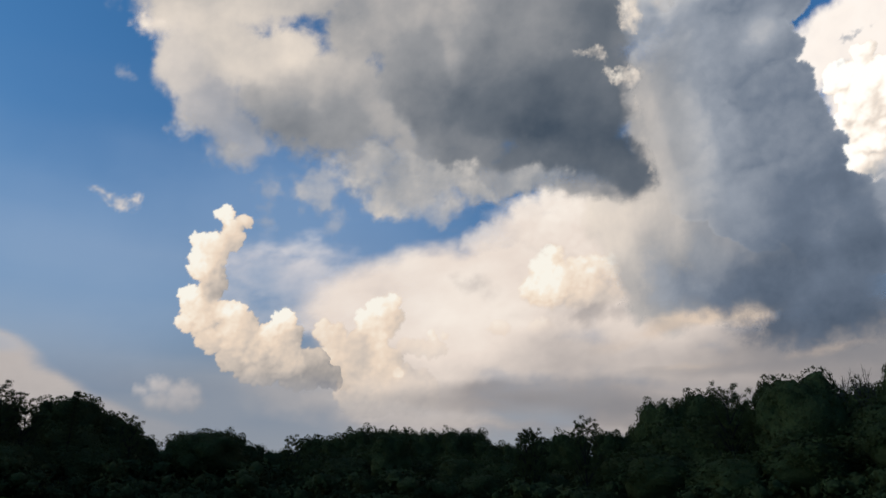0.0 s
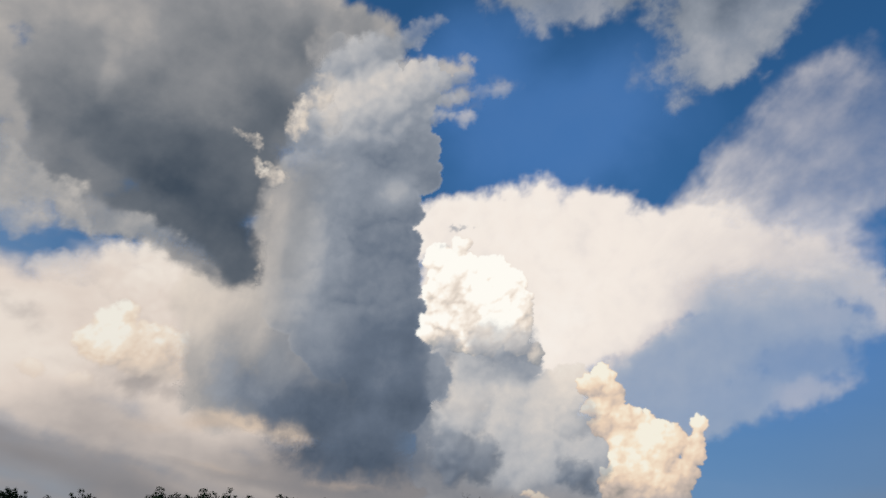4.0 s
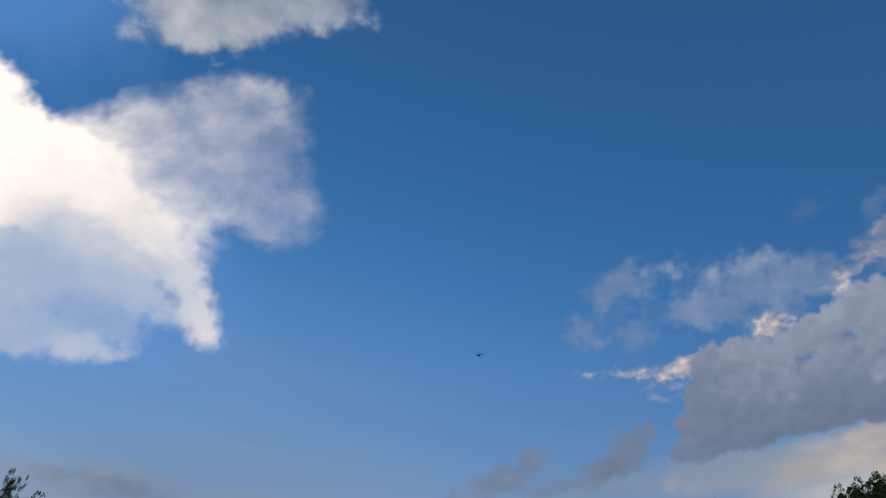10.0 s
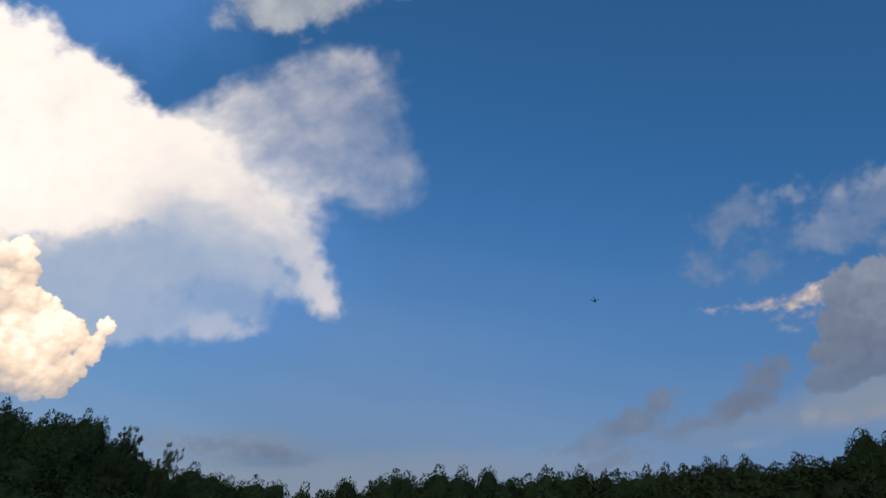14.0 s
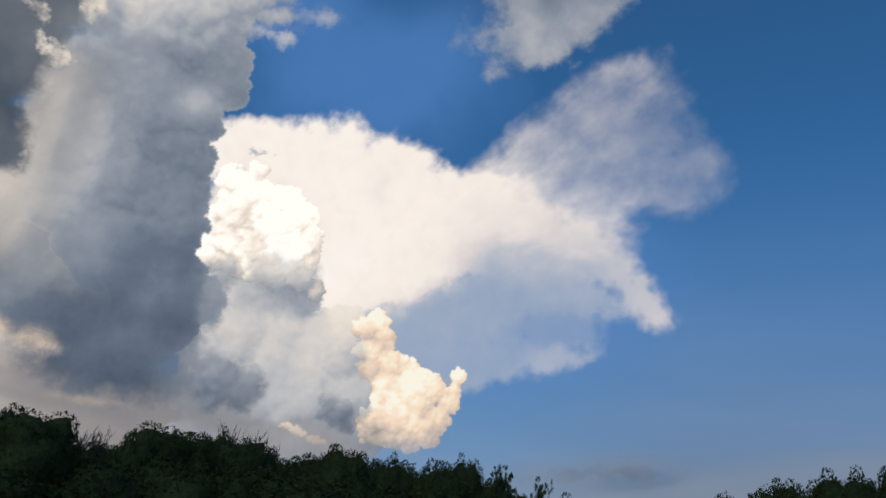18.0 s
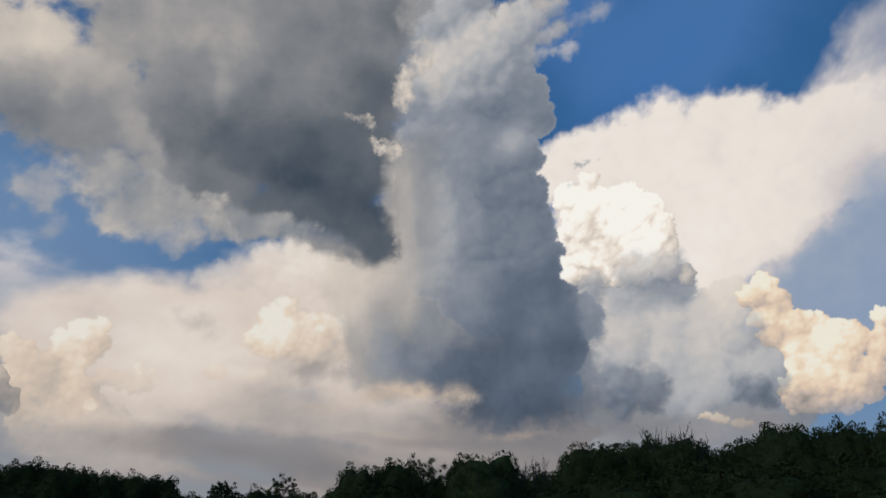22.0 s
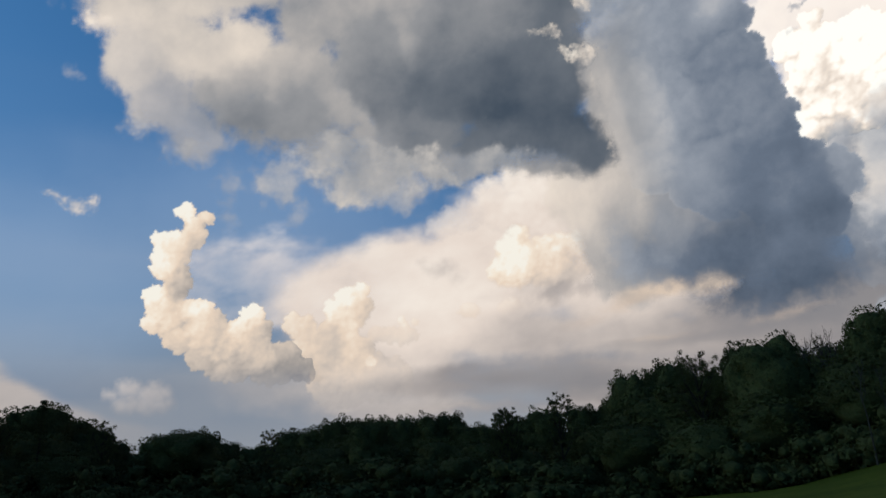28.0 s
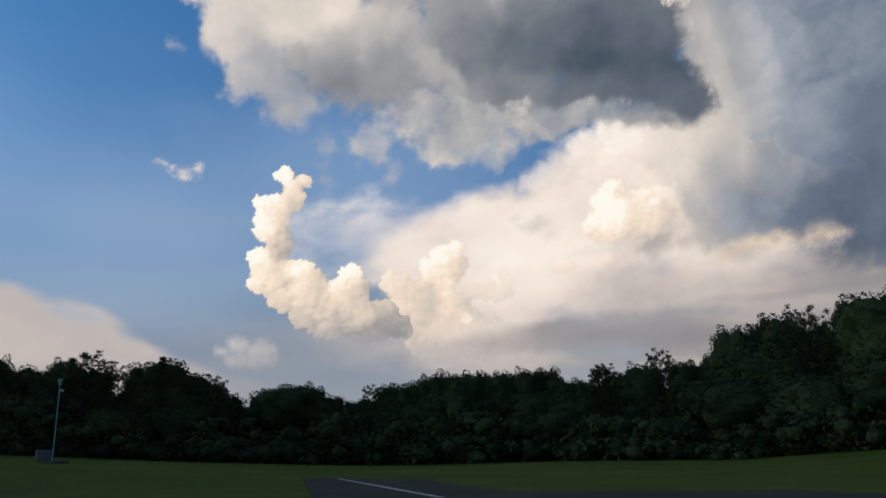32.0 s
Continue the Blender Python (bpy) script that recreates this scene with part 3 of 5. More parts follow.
cloud("bright sunlit cumulus head with a grey base", (14.0, 16.3), 4200, [
    (-1.7, 2.3, 0.7, 0.8, 9, 0.88, 1.00), (-2.3, 1.1, 1.4, 1.3, 8, 0.89, 1.00), (-3.4, -0.4, 0.8, 1.2, 8, 0.89, 1.00),
    (-1.6, -0.1, 2.0, 1.7, 8, 0.85, 0.95), (0.5, 0.8, 1.7, 1.5, 8, 0.83, 0.85), (2.4, 1.3, 1.1, 1.0, 8, 0.85, 0.80),
    (3.0, 0.3, 1.0, 1.3, 8, 0.80, 0.70), (1.0, -0.6, 2.3, 1.3, 8, 0.76, 0.80), (-2.8, -3.1, 1.0, 0.6, 8, 0.82, 0.70),
    (4.5, -1.4, 0.8, 1.3, 8, 0.76, 0.30)],
    step=0.055, soft=0.45, rough=0.6, size=0.9, relief=0.30, hue=CLOUD_WARM, heap=3, blend=0.8, fade=(0.4, -3.2, -0.2, -0.8))
cloud("soft grey patch under a cumulus head", (10.1, 15.1), 4120, [
    (4.4, -0.8, 2.2, 0.9, 9, 0.44, 0.75), (6.4, -0.9, 1.5, 0.7, 9, 0.52, 0.60), (2.7, -0.6, 1.5, 0.6, 9, 0.56, 0.50),
    (-4.0, 1.2, 1.3, 0.9, 4, 0.60, 0.60), (-5.6, 1.8, 0.5, 0.3, -1, 0.60, 0.50), (-2.9, 0.6, 0.9, 0.5, 9, 0.62, 0.50),
    (-0.7, -1.1, 1.2, 0.4, 9, 0.66, 0.30)],
    step=0.12, soft=1.3, rough=0.7, size=1.0, relief=0.14, hue=CLOUD_FOLD, blend=0.9)
cloud("brilliant white cumulus head crowded with cauliflower knobs", (38.5, 25.8), 4250, [
    (-3.5, 3.1, 1.3, 1.1, -2, 0.92, 1.00), (-1.7, 2.6, 1.6, 1.3, -2, 0.93, 1.00), (0.6, 2.8, 1.5, 1.1, -2, 0.93, 1.00),
    (2.0, 2.1, 1.3, 1.3, -1, 0.94, 1.00), (3.0, 0.4, 1.0, 1.5, -1, 0.90, 1.00), (0.3, 0.8, 2.7, 1.8, -1, 0.95, 1.00),
    (-2.6, 0.8, 1.8, 1.8, -1, 0.94, 1.00), (3.5, -1.3, 0.9, 1.2, -1, 0.84, 1.00)] + [
    (-3.9, -1.3, 0.8, 1.4, -1, 0.93, 1.00), (-1.4, -1.3, 2.7, 1.5, -1, 0.92, 1.00), (1.5, -1.2, 2.2, 1.5, -1, 0.92, 1.00),
    (-3.1, -3.0, 1.2, 0.9, -0, 0.84, 1.00), (-0.2, -2.8, 2.3, 1.1, -0, 0.82, 1.00), (3.5, -2.5, 0.9, 0.7, -0, 0.74, 1.00),
    (4.8, -2.8, 0.6, 0.8, -0, 0.60, 1.00), (-2.1, 4.3, 0.8, 0.6, -2, 0.90, 0.90)],
    step=0.05, soft=0.12, rough=0.6, size=0.95, relief=0.5, hue=CLOUD_BRIGHT, heap=3, blend=0.7)
cloud("tiny grey scud before the bright cumulus head", (35.4, 30.8), 4090, [
    (0.2, 0.4, 0.5, 0.2, 20, 0.42, 0.60), (0.8, 0.7, 0.4, 0.2, 10, 0.46, 0.50), (-0.9, -1.1, 0.4, 0.1, -0, 0.50, 0.40)],
    step=0.05, soft=0.45, rough=0.5, size=0.4, relief=0.2, hue=CLOUD_SLATE, blend=0.5, wisp=0.6)
cloud("soft grey body beneath the brilliant cumulus head", (42.6, 17.4), 4330, [
    (-3.6, 3.9, 3.4, 2.4, 17, 0.56, 1.00), (-0.1, 4.8, 1.5, 1.8, 17, 0.44, 1.00), (-5.4, 2.5, 1.6, 2.7, 17, 0.74, 1.00),
    (-3.3, 0.6, 3.8, 3.1, 16, 0.67, 1.00), (-0.2, 1.3, 3.1, 2.7, 16, 0.67, 1.00), (2.4, 1.6, 2.1, 2.8, 16, 0.71, 1.00),
    (-1.3, -3.1, 5.2, 3.4, 15, 0.54, 1.00), (2.5, -1.7, 3.1, 3.1, 15, 0.63, 1.00), (-4.8, -2.0, 2.2, 3.8, 16, 0.50, 1.00),
    (5.6, -1.2, 2.5, 2.9, 15, 0.60, 1.00), (5.4, -4.2, 4.1, 2.2, 15, 0.44, 1.00), (-0.6, -6.6, 6.3, 2.2, 14, 0.46, 1.00),
    (3.7, 3.7, 1.4, 1.5, 16, 0.81, 1.00)],
    step=0.08, soft=0.25, rough=0.8, size=1.6, relief=0.11, hue=CLOUD_SLATE, heap=3, blend=1.4)
cloud("golden sunlit cumulus heads low over the treetops", (52.7, 17.7), 4200, [
    (-3.2, 4.2, 0.9, 0.8, 5, 0.86, 1.00), (-4.0, 3.4, 1.0, 0.9, 5, 0.74, 1.00), (-2.4, 3.1, 0.9, 0.9, 5, 0.84, 1.00),
    (-3.1, 2.0, 1.5, 0.8, 5, 0.90, 1.00), (-1.5, 1.4, 1.1, 1.1, 5, 0.90, 1.00), (-0.1, 1.2, 1.0, 0.8, 5, 0.88, 1.00),
    (1.0, 0.9, 0.7, 0.7, 5, 0.92, 1.00), (2.0, 0.3, 1.0, 1.0, 6, 0.86, 1.00), (3.7, 1.5, 0.5, 0.6, 5, 0.92, 1.00),
    (3.6, 0.4, 0.5, 0.8, 6, 0.82, 1.00)] + [
    (3.3, -0.6, 0.9, 0.8, 6, 0.74, 1.00), (0.4, -0.5, 1.9, 1.5, 6, 0.86, 1.00), (-0.7, -2.2, 1.9, 1.8, 6, 0.84, 1.00),
    (1.3, -2.6, 1.5, 1.4, 6, 0.74, 1.00), (0.2, -3.8, 1.9, 1.0, 6, 0.72, 1.00), (2.4, -3.3, 0.9, 0.8, 6, 0.72, 1.00),
    (-1.6, -0.5, 1.1, 1.5, 6, 0.90, 1.00), (2.7, -1.9, 1.0, 1.0, 6, 0.76, 1.00), (-2.0, -3.4, 1.1, 1.4, 6, 0.66, 1.00),
    (-2.9, 0.6, 1.1, 0.9, 5, 0.72, 1.00)],
    step=0.05, soft=0.1, rough=0.5, size=0.8, relief=0.46, hue=CLOUD_GOLD, heap=3, blend=0.6, fade=(0.5, -6.2, -0.0, -3.5))
cloud("small gold cloud tuft just over the treetops", (45.6, 12.7), 4190, [
    (-1.1, 0.2, 0.5, 0.2, 14, 0.84, 0.85), (-0.1, 0.0, 0.7, 0.3, -6, 0.82, 0.85), (1.3, -0.3, 0.7, 0.3, -1, 0.70, 0.65)],
    step=0.05, soft=0.2, rough=0.5, size=0.5, relief=0.3, hue=CLOUD_GOLD, heap=2, blend=0.7)
cloud("small blue-grey cumulus lumps in shade", (42.9, 18.1), 4100, [
    (-2.5, 5.1, 2.1, 1.4, -7, 0.58, 0.76), (-0.5, 5.5, 1.5, 1.2, -9, 0.56, 0.76), (-6.4, 3.3, 1.0, 2.1, -25, 0.40, 0.76),
    (-5.9, 1.3, 1.0, 1.3, -2, 0.40, 0.66), (4.9, 0.8, 1.0, 1.3, -1, 0.52, 0.57), (3.9, -0.2, 0.8, 0.9, 5, 0.54, 0.47),
    (-4.2, -3.3, 1.8, 2.2, 1, 0.28, 0.81), (-2.2, -3.6, 1.3, 1.8, 1, 0.30, 0.76), (4.3, -3.1, 0.8, 0.9, 6, 0.22, 0.84),
    (5.3, -3.5, 1.0, 1.0, 38, 0.22, 0.84), (6.6, -2.9, 0.6, 0.7, 4, 0.30, 0.66), (-3.6, 0.3, 1.6, 2.0, -1, 0.54, 0.38)],
    step=0.1, soft=0.9, rough=1.0, size=1.3, relief=0.3, rim=0.03, hue=CLOUD_SLATE, heap=2, blend=1.0)
cloud("towering dark blue-grey rain cloud with a bright rim", (28.2, 28.4), 3800, [
    (-1.0, 8.7, 3.9, 3.4, 6, 0.41, 1.00), (1.4, 7.1, 2.4, 2.8, 6, 0.35, 1.00), (-0.6, 3.6, 3.6, 3.2, 6, 0.33, 1.00),
    (1.0, -0.0, 3.1, 2.7, 6, 0.27, 1.00), (0.3, -4.1, 4.7, 3.7, 6, 0.29, 1.00), (2.5, -2.9, 2.2, 3.2, 6, 0.31, 1.00),
    (2.7, -7.6, 3.4, 3.4, 6, 0.19, 1.00), (4.6, -10.6, 2.7, 2.6, 6, 0.17, 1.00),
    (-4.2, 5.4, 2.6, 4.9, 6, 0.44, 1.00), (-4.6, -2.9, 2.6, 5.4, 6, 0.58, 1.00)] + [
    (-1.2, -7.2, 2.5, 3.0, 6, 0.40, 1.00), (-6.1, 11.1, 4.9, 3.6, 6, 0.48, 1.00), (7.5, -8.5, 1.2, 1.7, 16, 0.40, 1.00),
    (6.3, -9.5, 1.5, 3.2, 6, 0.27, 1.00), (1.0, 4.6, 1.9, 1.3, 41, 0.52, 1.00), (-1.8, -0.8, 1.1, 4.7, 11, 0.41, 1.00),
    (-6.9, 2.1, 2.1, 5.1, 6, 0.54, 1.00), (-1.8, 11.6, 3.8, 2.1, 6, 0.42, 1.00), (-0.9, 7.0, 1.7, 2.5, 6, 0.31, 1.00),
    (-4.6, 9.2, 1.7, 1.7, 6, 0.54, 1.00)],
    step=0.08, soft=0.16, rough=0.9, size=2.2, relief=0.10, rim=0.16, hue=CLOUD_SLATE, heap=2, blend=1.4, fade=(-8.2, 2.0, -2.1, 2.2))
cloud("dark slate foot of the rain cloud trailing off softly", (28.3, 16.5), 3640, [
    (-5.8, -0.4, 3.0, 2.1, 4, 0.32, 0.95), (-2.6, -0.5, 4.3, 2.4, 4, 0.15, 1.00), (-7.7, 0.3, 1.6, 2.3, 14, 0.44, 0.75),
    (1.7, -0.2, 5.3, 3.6, 4, 0.07, 1.00), (5.2, 0.0, 2.9, 4.0, 4, 0.11, 1.00), (0.5, -3.9, 4.0, 1.7, 0, 0.06, 0.95),
    (3.9, -3.2, 3.8, 2.1, 4, 0.08, 1.00), (7.4, -1.9, 1.7, 2.3, 4, 0.23, 0.70), (-2.8, 2.9, 3.4, 2.6, 4, 0.35, 0.50),
    (1.0, 3.1, 4.3, 3.0, 4, 0.19, 0.70), (4.0, 3.3, 2.5, 3.4, 4, 0.17, 0.80), (-4.4, 1.0, 2.1, 2.1, 4, 0.41, 0.50)],
    step=0.13, soft=2.0, rough=0.9, size=1.5, relief=0.14, hue=CLOUD_SLATE, blend=1.1)
cloud("soft cream-grey flank of the tall rain cloud", (21.7, 24.2), 3950, [
    (-1.9, 4.7, 1.9, 5.6, 9, 0.54, 1.00), (-0.7, -1.6, 2.3, 4.7, 9, 0.58, 1.00), (-1.8, -6.6, 3.0, 3.4, 8, 0.56, 1.00),
    (2.2, -4.7, 3.0, 5.2, 8, 0.54, 1.00), (2.1, 4.4, 3.4, 6.9, 9, 0.42, 1.00), (-1.9, 13.4, 3.0, 4.3, 10, 0.50, 1.00),
    (-4.1, -3.0, 2.5, 2.6, 9, 0.66, 0.80), (-0.5, -9.4, 3.8, 2.1, 8, 0.54, 0.95), (3.3, -8.9, 4.3, 2.1, 8, 0.40, 1.00),
    (5.6, -6.8, 4.3, 4.3, 8, 0.34, 1.00), (-1.0, 18.3, 5.6, 3.9, 11, 0.46, 1.00), (-0.6, 1.0, 0.8, 5.1, 9, 0.60, 1.00)],
    step=0.14, soft=1.3, rough=0.9, size=1.8, relief=0.22, streak=(90, 1.8), hue=CLOUD_DULL, blend=1.3)
cloud("ragged grey cloud head with torn bright wisps", (27.8, 40.2), 3560, [
    (-1.8, -0.9, 3.8, 2.5, 37, 0.62, 1.00), (-4.5, -2.0, 2.4, 1.7, 38, 0.68, 1.00), (0.2, 0.7, 2.5, 1.8, 37, 0.60, 1.00),
    (2.2, 1.7, 1.6, 1.2, 37, 0.60, 0.95), (3.7, 2.3, 0.9, 0.8, 37, 0.54, 0.70), (1.0, 2.2, 1.1, 0.7, 38, 0.60, 0.90),
    (5.5, 1.7, 0.9, 0.4, 26, 0.54, 0.35), (6.9, 2.2, 0.8, 0.5, 26, 0.57, 0.45), (3.7, 3.6, 0.5, 0.2, 38, 0.57, 0.40),
    (3.6, 0.6, 1.4, 0.6, 26, 0.58, 0.80)] + [
    (3.3, -0.7, 1.2, 0.4, 15, 0.62, 0.70), (4.9, -0.5, 0.8, 0.5, 36, 0.64, 0.60), (-0.3, -2.6, 3.6, 1.5, 37, 0.52, 1.00),
    (-3.4, -4.4, 2.8, 1.9, 37, 0.50, 1.00), (-6.3, -4.8, 2.0, 2.2, 37, 0.42, 1.00), (-7.8, -2.3, 3.0, 1.8, 38, 0.32, 1.00),
    (-1.4, 3.2, 2.1, 0.8, 39, 0.46, 0.80), (-0.2, 4.7, 2.1, 0.5, 39, 0.44, 0.40), (-3.7, 1.4, 3.2, 1.5, 39, 0.48, 1.00),
    (-5.7, -7.1, 2.0, 1.5, 36, 0.52, 0.90)],
    step=0.09, soft=0.6, rough=1.0, size=1.2, relief=0.2, rim=0.06, hue=CLOUD_SLATE, heap=2, blend=1.1, wisp=0.2, fade=(0.1, -6.6, -1.3, -3.1))
cloud("torn bright white wisps along the dark cloud's edge", (18.9, 33.3), 3300, [
    (0.2, 2.7, 0.8, 1.7, 0, 0.72, 0.68), (1.1, 4.5, 1.1, 0.8, 18, 0.66, 0.51), (1.2, 5.8, 0.8, 0.9, 8, 0.58, 0.34),
    (-2.1, -0.1, 0.4, 0.7, 33, 0.74, 0.59), (-3.1, 0.1, 0.8, 0.2, -4, 0.66, 0.42), (-0.2, -2.0, 1.0, 0.8, -17, 0.68, 0.55),
    (-1.2, -1.8, 0.3, 0.9, 33, 0.74, 0.59), (0.4, -4.4, 0.3, 1.2, 8, 0.60, 0.34), (1.0, -7.8, 0.2, 2.2, 8, 0.60, 0.26),
    (2.5, 3.3, 0.8, 1.1, 8, 0.62, 0.30)],
    step=0.05, soft=0.5, rough=1.0, size=0.55, relief=0.34, hue=CLOUD_DULL, heap=3, blend=0.6, wisp=0.8)
cloud("heavy dark grey cloud base with a cream sunlit edge", (1.6, 30.2), 3400, [
    (-14.7, 2.9, 3.9, 2.8, -3, 0.72, 1.00), (-17.8, 1.7, 2.3, 2.5, -3, 0.66, 0.90), (-11.9, 2.0, 2.9, 2.4, -3, 0.80, 1.00),
    (-9.4, -2.4, 4.4, 1.6, -3, 0.36, 1.00), (-16.0, -1.2, 2.5, 2.3, -3, 0.56, 0.80), (-14.0, -3.6, 2.3, 2.3, -3, 0.54, 0.70),
    (-9.1, 0.5, 3.5, 2.2, -3, 0.52, 1.00), (-6.0, -2.3, 2.9, 2.2, -3, 0.42, 1.00), (-5.8, 0.5, 2.5, 3.0, -3, 0.46, 1.00),
    (-11.8, -0.8, 2.9, 1.8, -3, 0.52, 1.00), (-10.6, 2.7, 3.0, 2.0, 19, 0.74, 1.00), (-7.1, 1.2, 3.0, 1.7, 18, 0.66, 1.00),
    (-3.3, -1.8, 1.0, 2.2, 42, 0.52, 1.00), (-1.8, -3.0, 1.0, 1.5, 36, 0.54, 1.00), (-1.3, -6.6, 2.8, 2.1, 15, 0.50, 0.80),
    (2.0, -8.1, 1.0, 1.4, 14, 0.60, 0.60), (-4.2, -6.4, 2.2, 1.5, 16, 0.50, 0.50), (-0.9, 3.2, 3.4, 2.0, 18, 0.38, 1.00),
    (2.1, 7.1, 3.1, 3.0, 19, 0.50, 1.00), (1.5, 4.4, 0.9, 2.8, 11, 0.46, 1.00), (3.6, -0.4, 4.0, 2.8, 17, 0.14, 1.00),
    (9.5, 0.1, 5.6, 3.8, 16, 0.04, 1.00), (-6.2, -2.7, 3.5, 1.6, 17, 0.42, 1.00)] + [
    (12.5, -3.5, 4.0, 2.7, -5, 0.04, 1.00), (15.9, -5.4, 1.9, 1.6, -24, 0.10, 1.00), (8.0, -4.1, 4.6, 1.5, 5, 0.22, 1.00),
    (5.1, -6.0, 3.2, 1.0, 7, 0.42, 0.95), (11.3, 6.4, 3.3, 3.7, 18, 0.22, 1.00), (7.7, 6.5, 4.2, 3.2, 19, 0.34, 1.00),
    (12.2, 10.9, 1.8, 2.5, 19, 0.36, 1.00), (-4.1, 5.4, 4.0, 3.0, 19, 0.48, 1.00), (12.9, 2.4, 1.3, 2.6, 17, 0.16, 1.00),
    (9.4, 9.7, 3.9, 2.8, 19, 0.36, 1.00), (-0.1, 0.2, 2.7, 2.5, 17, 0.30, 1.00), (0.9, -3.3, 2.5, 1.9, 16, 0.32, 1.00),
    (-4.3, -4.4, 2.4, 1.5, 16, 0.48, 0.80), (3.2, -4.3, 3.0, 1.6, 16, 0.28, 1.00), (7.6, -5.8, 3.6, 0.9, 7, 0.44, 0.85),
    (11.2, -5.9, 2.6, 0.9, -0, 0.38, 0.85), (14.3, -6.4, 1.8, 0.9, -10, 0.26, 0.90), (-0.4, -4.9, 1.9, 1.9, 16, 0.48, 0.95),
    (4.9, 2.6, 9.3, 5.9, 18, 0.30, 1.00), (12.0, 0.8, 3.1, 5.1, 16, 0.14, 1.00), (-10.9, 9.6, 12.1, 4.8, 16, 0.66, 1.00),
    (2.5, 12.2, 12.2, 5.8, 11, 0.50, 1.00)],
    step=0.14, soft=1.4, rough=0.9, size=1.7, relief=0.13, rim=0.03, hue=CLOUD_DULL, blend=1.4)
cloud("loose pale scraps hanging under the dark cloud base", (-4.2, 24.8), 3350, [
    (-6.2, -2.9, 0.8, 2.1, -0, 0.54, 0.35), (-2.6, -1.6, 1.7, 2.1, -0, 0.54, 0.55), (-1.0, -4.6, 0.9, 0.9, -1, 0.60, 0.30),
    (3.5, -1.7, 3.2, 1.9, -0, 0.56, 0.80), (2.1, 0.5, 3.4, 1.7, -0, 0.56, 0.70), (8.1, -1.9, 1.0, 1.4, 19, 0.60, 0.70),
    (5.9, -3.0, 1.7, 0.9, -0, 0.56, 0.50), (-12.3, 2.3, 1.2, 1.0, 0, 0.62, 0.50)] + [
    (-15.3, 8.9, 1.0, 0.6, -20, 0.78, 0.80), (-9.2, 0.1, 1.4, 1.3, -0, 0.56, 0.50), (-16.9, 5.5, 0.5, 0.3, -41, 0.66, 0.25),
    (9.8, -1.2, 2.0, 1.1, 10, 0.56, 0.80), (12.2, -0.2, 2.3, 1.0, 10, 0.48, 0.85), (14.6, 0.4, 2.2, 0.9, 5, 0.44, 0.80),
    (6.8, -0.4, 2.6, 1.3, -0, 0.50, 0.80)],
    step=0.11, soft=1.3, rough=1.1, size=1.2, relief=0.14, rim=0, blend=1.2, wisp=0.3)
cloud("grey cloud high overhead with ragged pale edges", (55.4, 50.3), 3500, [
    (3.6, -3.7, 5.7, 2.1, 47, 0.48, 0.85), (7.9, 0.9, 3.6, 1.5, 40, 0.48, 0.70), (-3.0, 2.4, 9.2, 3.3, 10, 0.22, 1.00),
    (2.1, -1.5, 4.5, 3.5, 1, 0.36, 1.00), (0.8, -5.3, 2.6, 1.5, 11, 0.48, 0.80), (-11.3, 0.7, 3.6, 2.1, -1, 0.40, 0.95),
    (6.8, 3.4, 2.9, 2.5, 11, 0.32, 1.00), (9.1, 3.5, 1.0, 1.6, 10, 0.38, 0.80), (-3.6, 7.4, 14.6, 4.6, 10, 0.18, 1.00),
    (-3.7, -6.5, 0.5, 0.7, 13, 0.48, 0.30), (-9.1, -1.3, 2.7, 1.2, 0, 0.46, 0.70)],
    step=0.14, soft=1.6, rough=1.3, size=1.8, relief=0.22, rim=0.05, hue=CLOUD_SLATE, blend=2.2)
cloud("slate-grey cumulus bank with softly lumpy top", (120.4, 30.1), 4300, [
    (-6.0, 0.4, 1.6, 1.8, -3, 0.30, 1.00), (-4.2, 1.5, 1.5, 1.3, -4, 0.34, 1.00), (-2.6, 1.0, 1.6, 1.5, -4, 0.33, 1.00),
    (-0.9, 2.0, 1.1, 1.0, -4, 0.36, 1.00), (1.0, 2.3, 1.7, 1.5, -4, 0.34, 1.00), (2.5, 3.7, 1.2, 1.2, -5, 0.38, 1.00),
    (4.3, 4.4, 1.8, 1.6, -5, 0.38, 1.00), (5.2, 2.0, 1.9, 2.6, -4, 0.33, 1.00), (2.8, 0.3, 2.7, 2.2, 8, 0.31, 1.00),
    (-4.5, -1.5, 4.1, 1.9, 6, 0.28, 1.00)] + [
    (-0.1, -1.0, 4.2, 2.1, 8, 0.30, 1.00), (-6.6, -3.6, 2.3, 1.2, -1, 0.22, 1.00), (-2.9, -3.4, 3.3, 1.1, 11, 0.22, 1.00),
    (0.7, -2.8, 3.2, 1.0, 13, 0.24, 1.00), (-8.1, -5.2, 1.7, 0.9, 9, 0.24, 0.85), (4.4, -0.1, 0.6, 1.1, -26, 0.42, 1.00),
    (7.5, 1.9, 2.5, 3.3, -4, 0.34, 1.00), (7.9, 4.8, 1.9, 1.7, -6, 0.38, 1.00), (3.9, -1.6, 2.3, 1.4, 14, 0.26, 1.00),
    (-4.8, -4.3, 2.3, 0.8, 7, 0.24, 0.90)],
    step=0.08, soft=0.35, rough=0.8, size=1.2, relief=0.13, rim=0.04, hue=CLOUD_COOL, heap=3, blend=1.2, fade=(-5.1, -7.1, -5.2, -4.9))
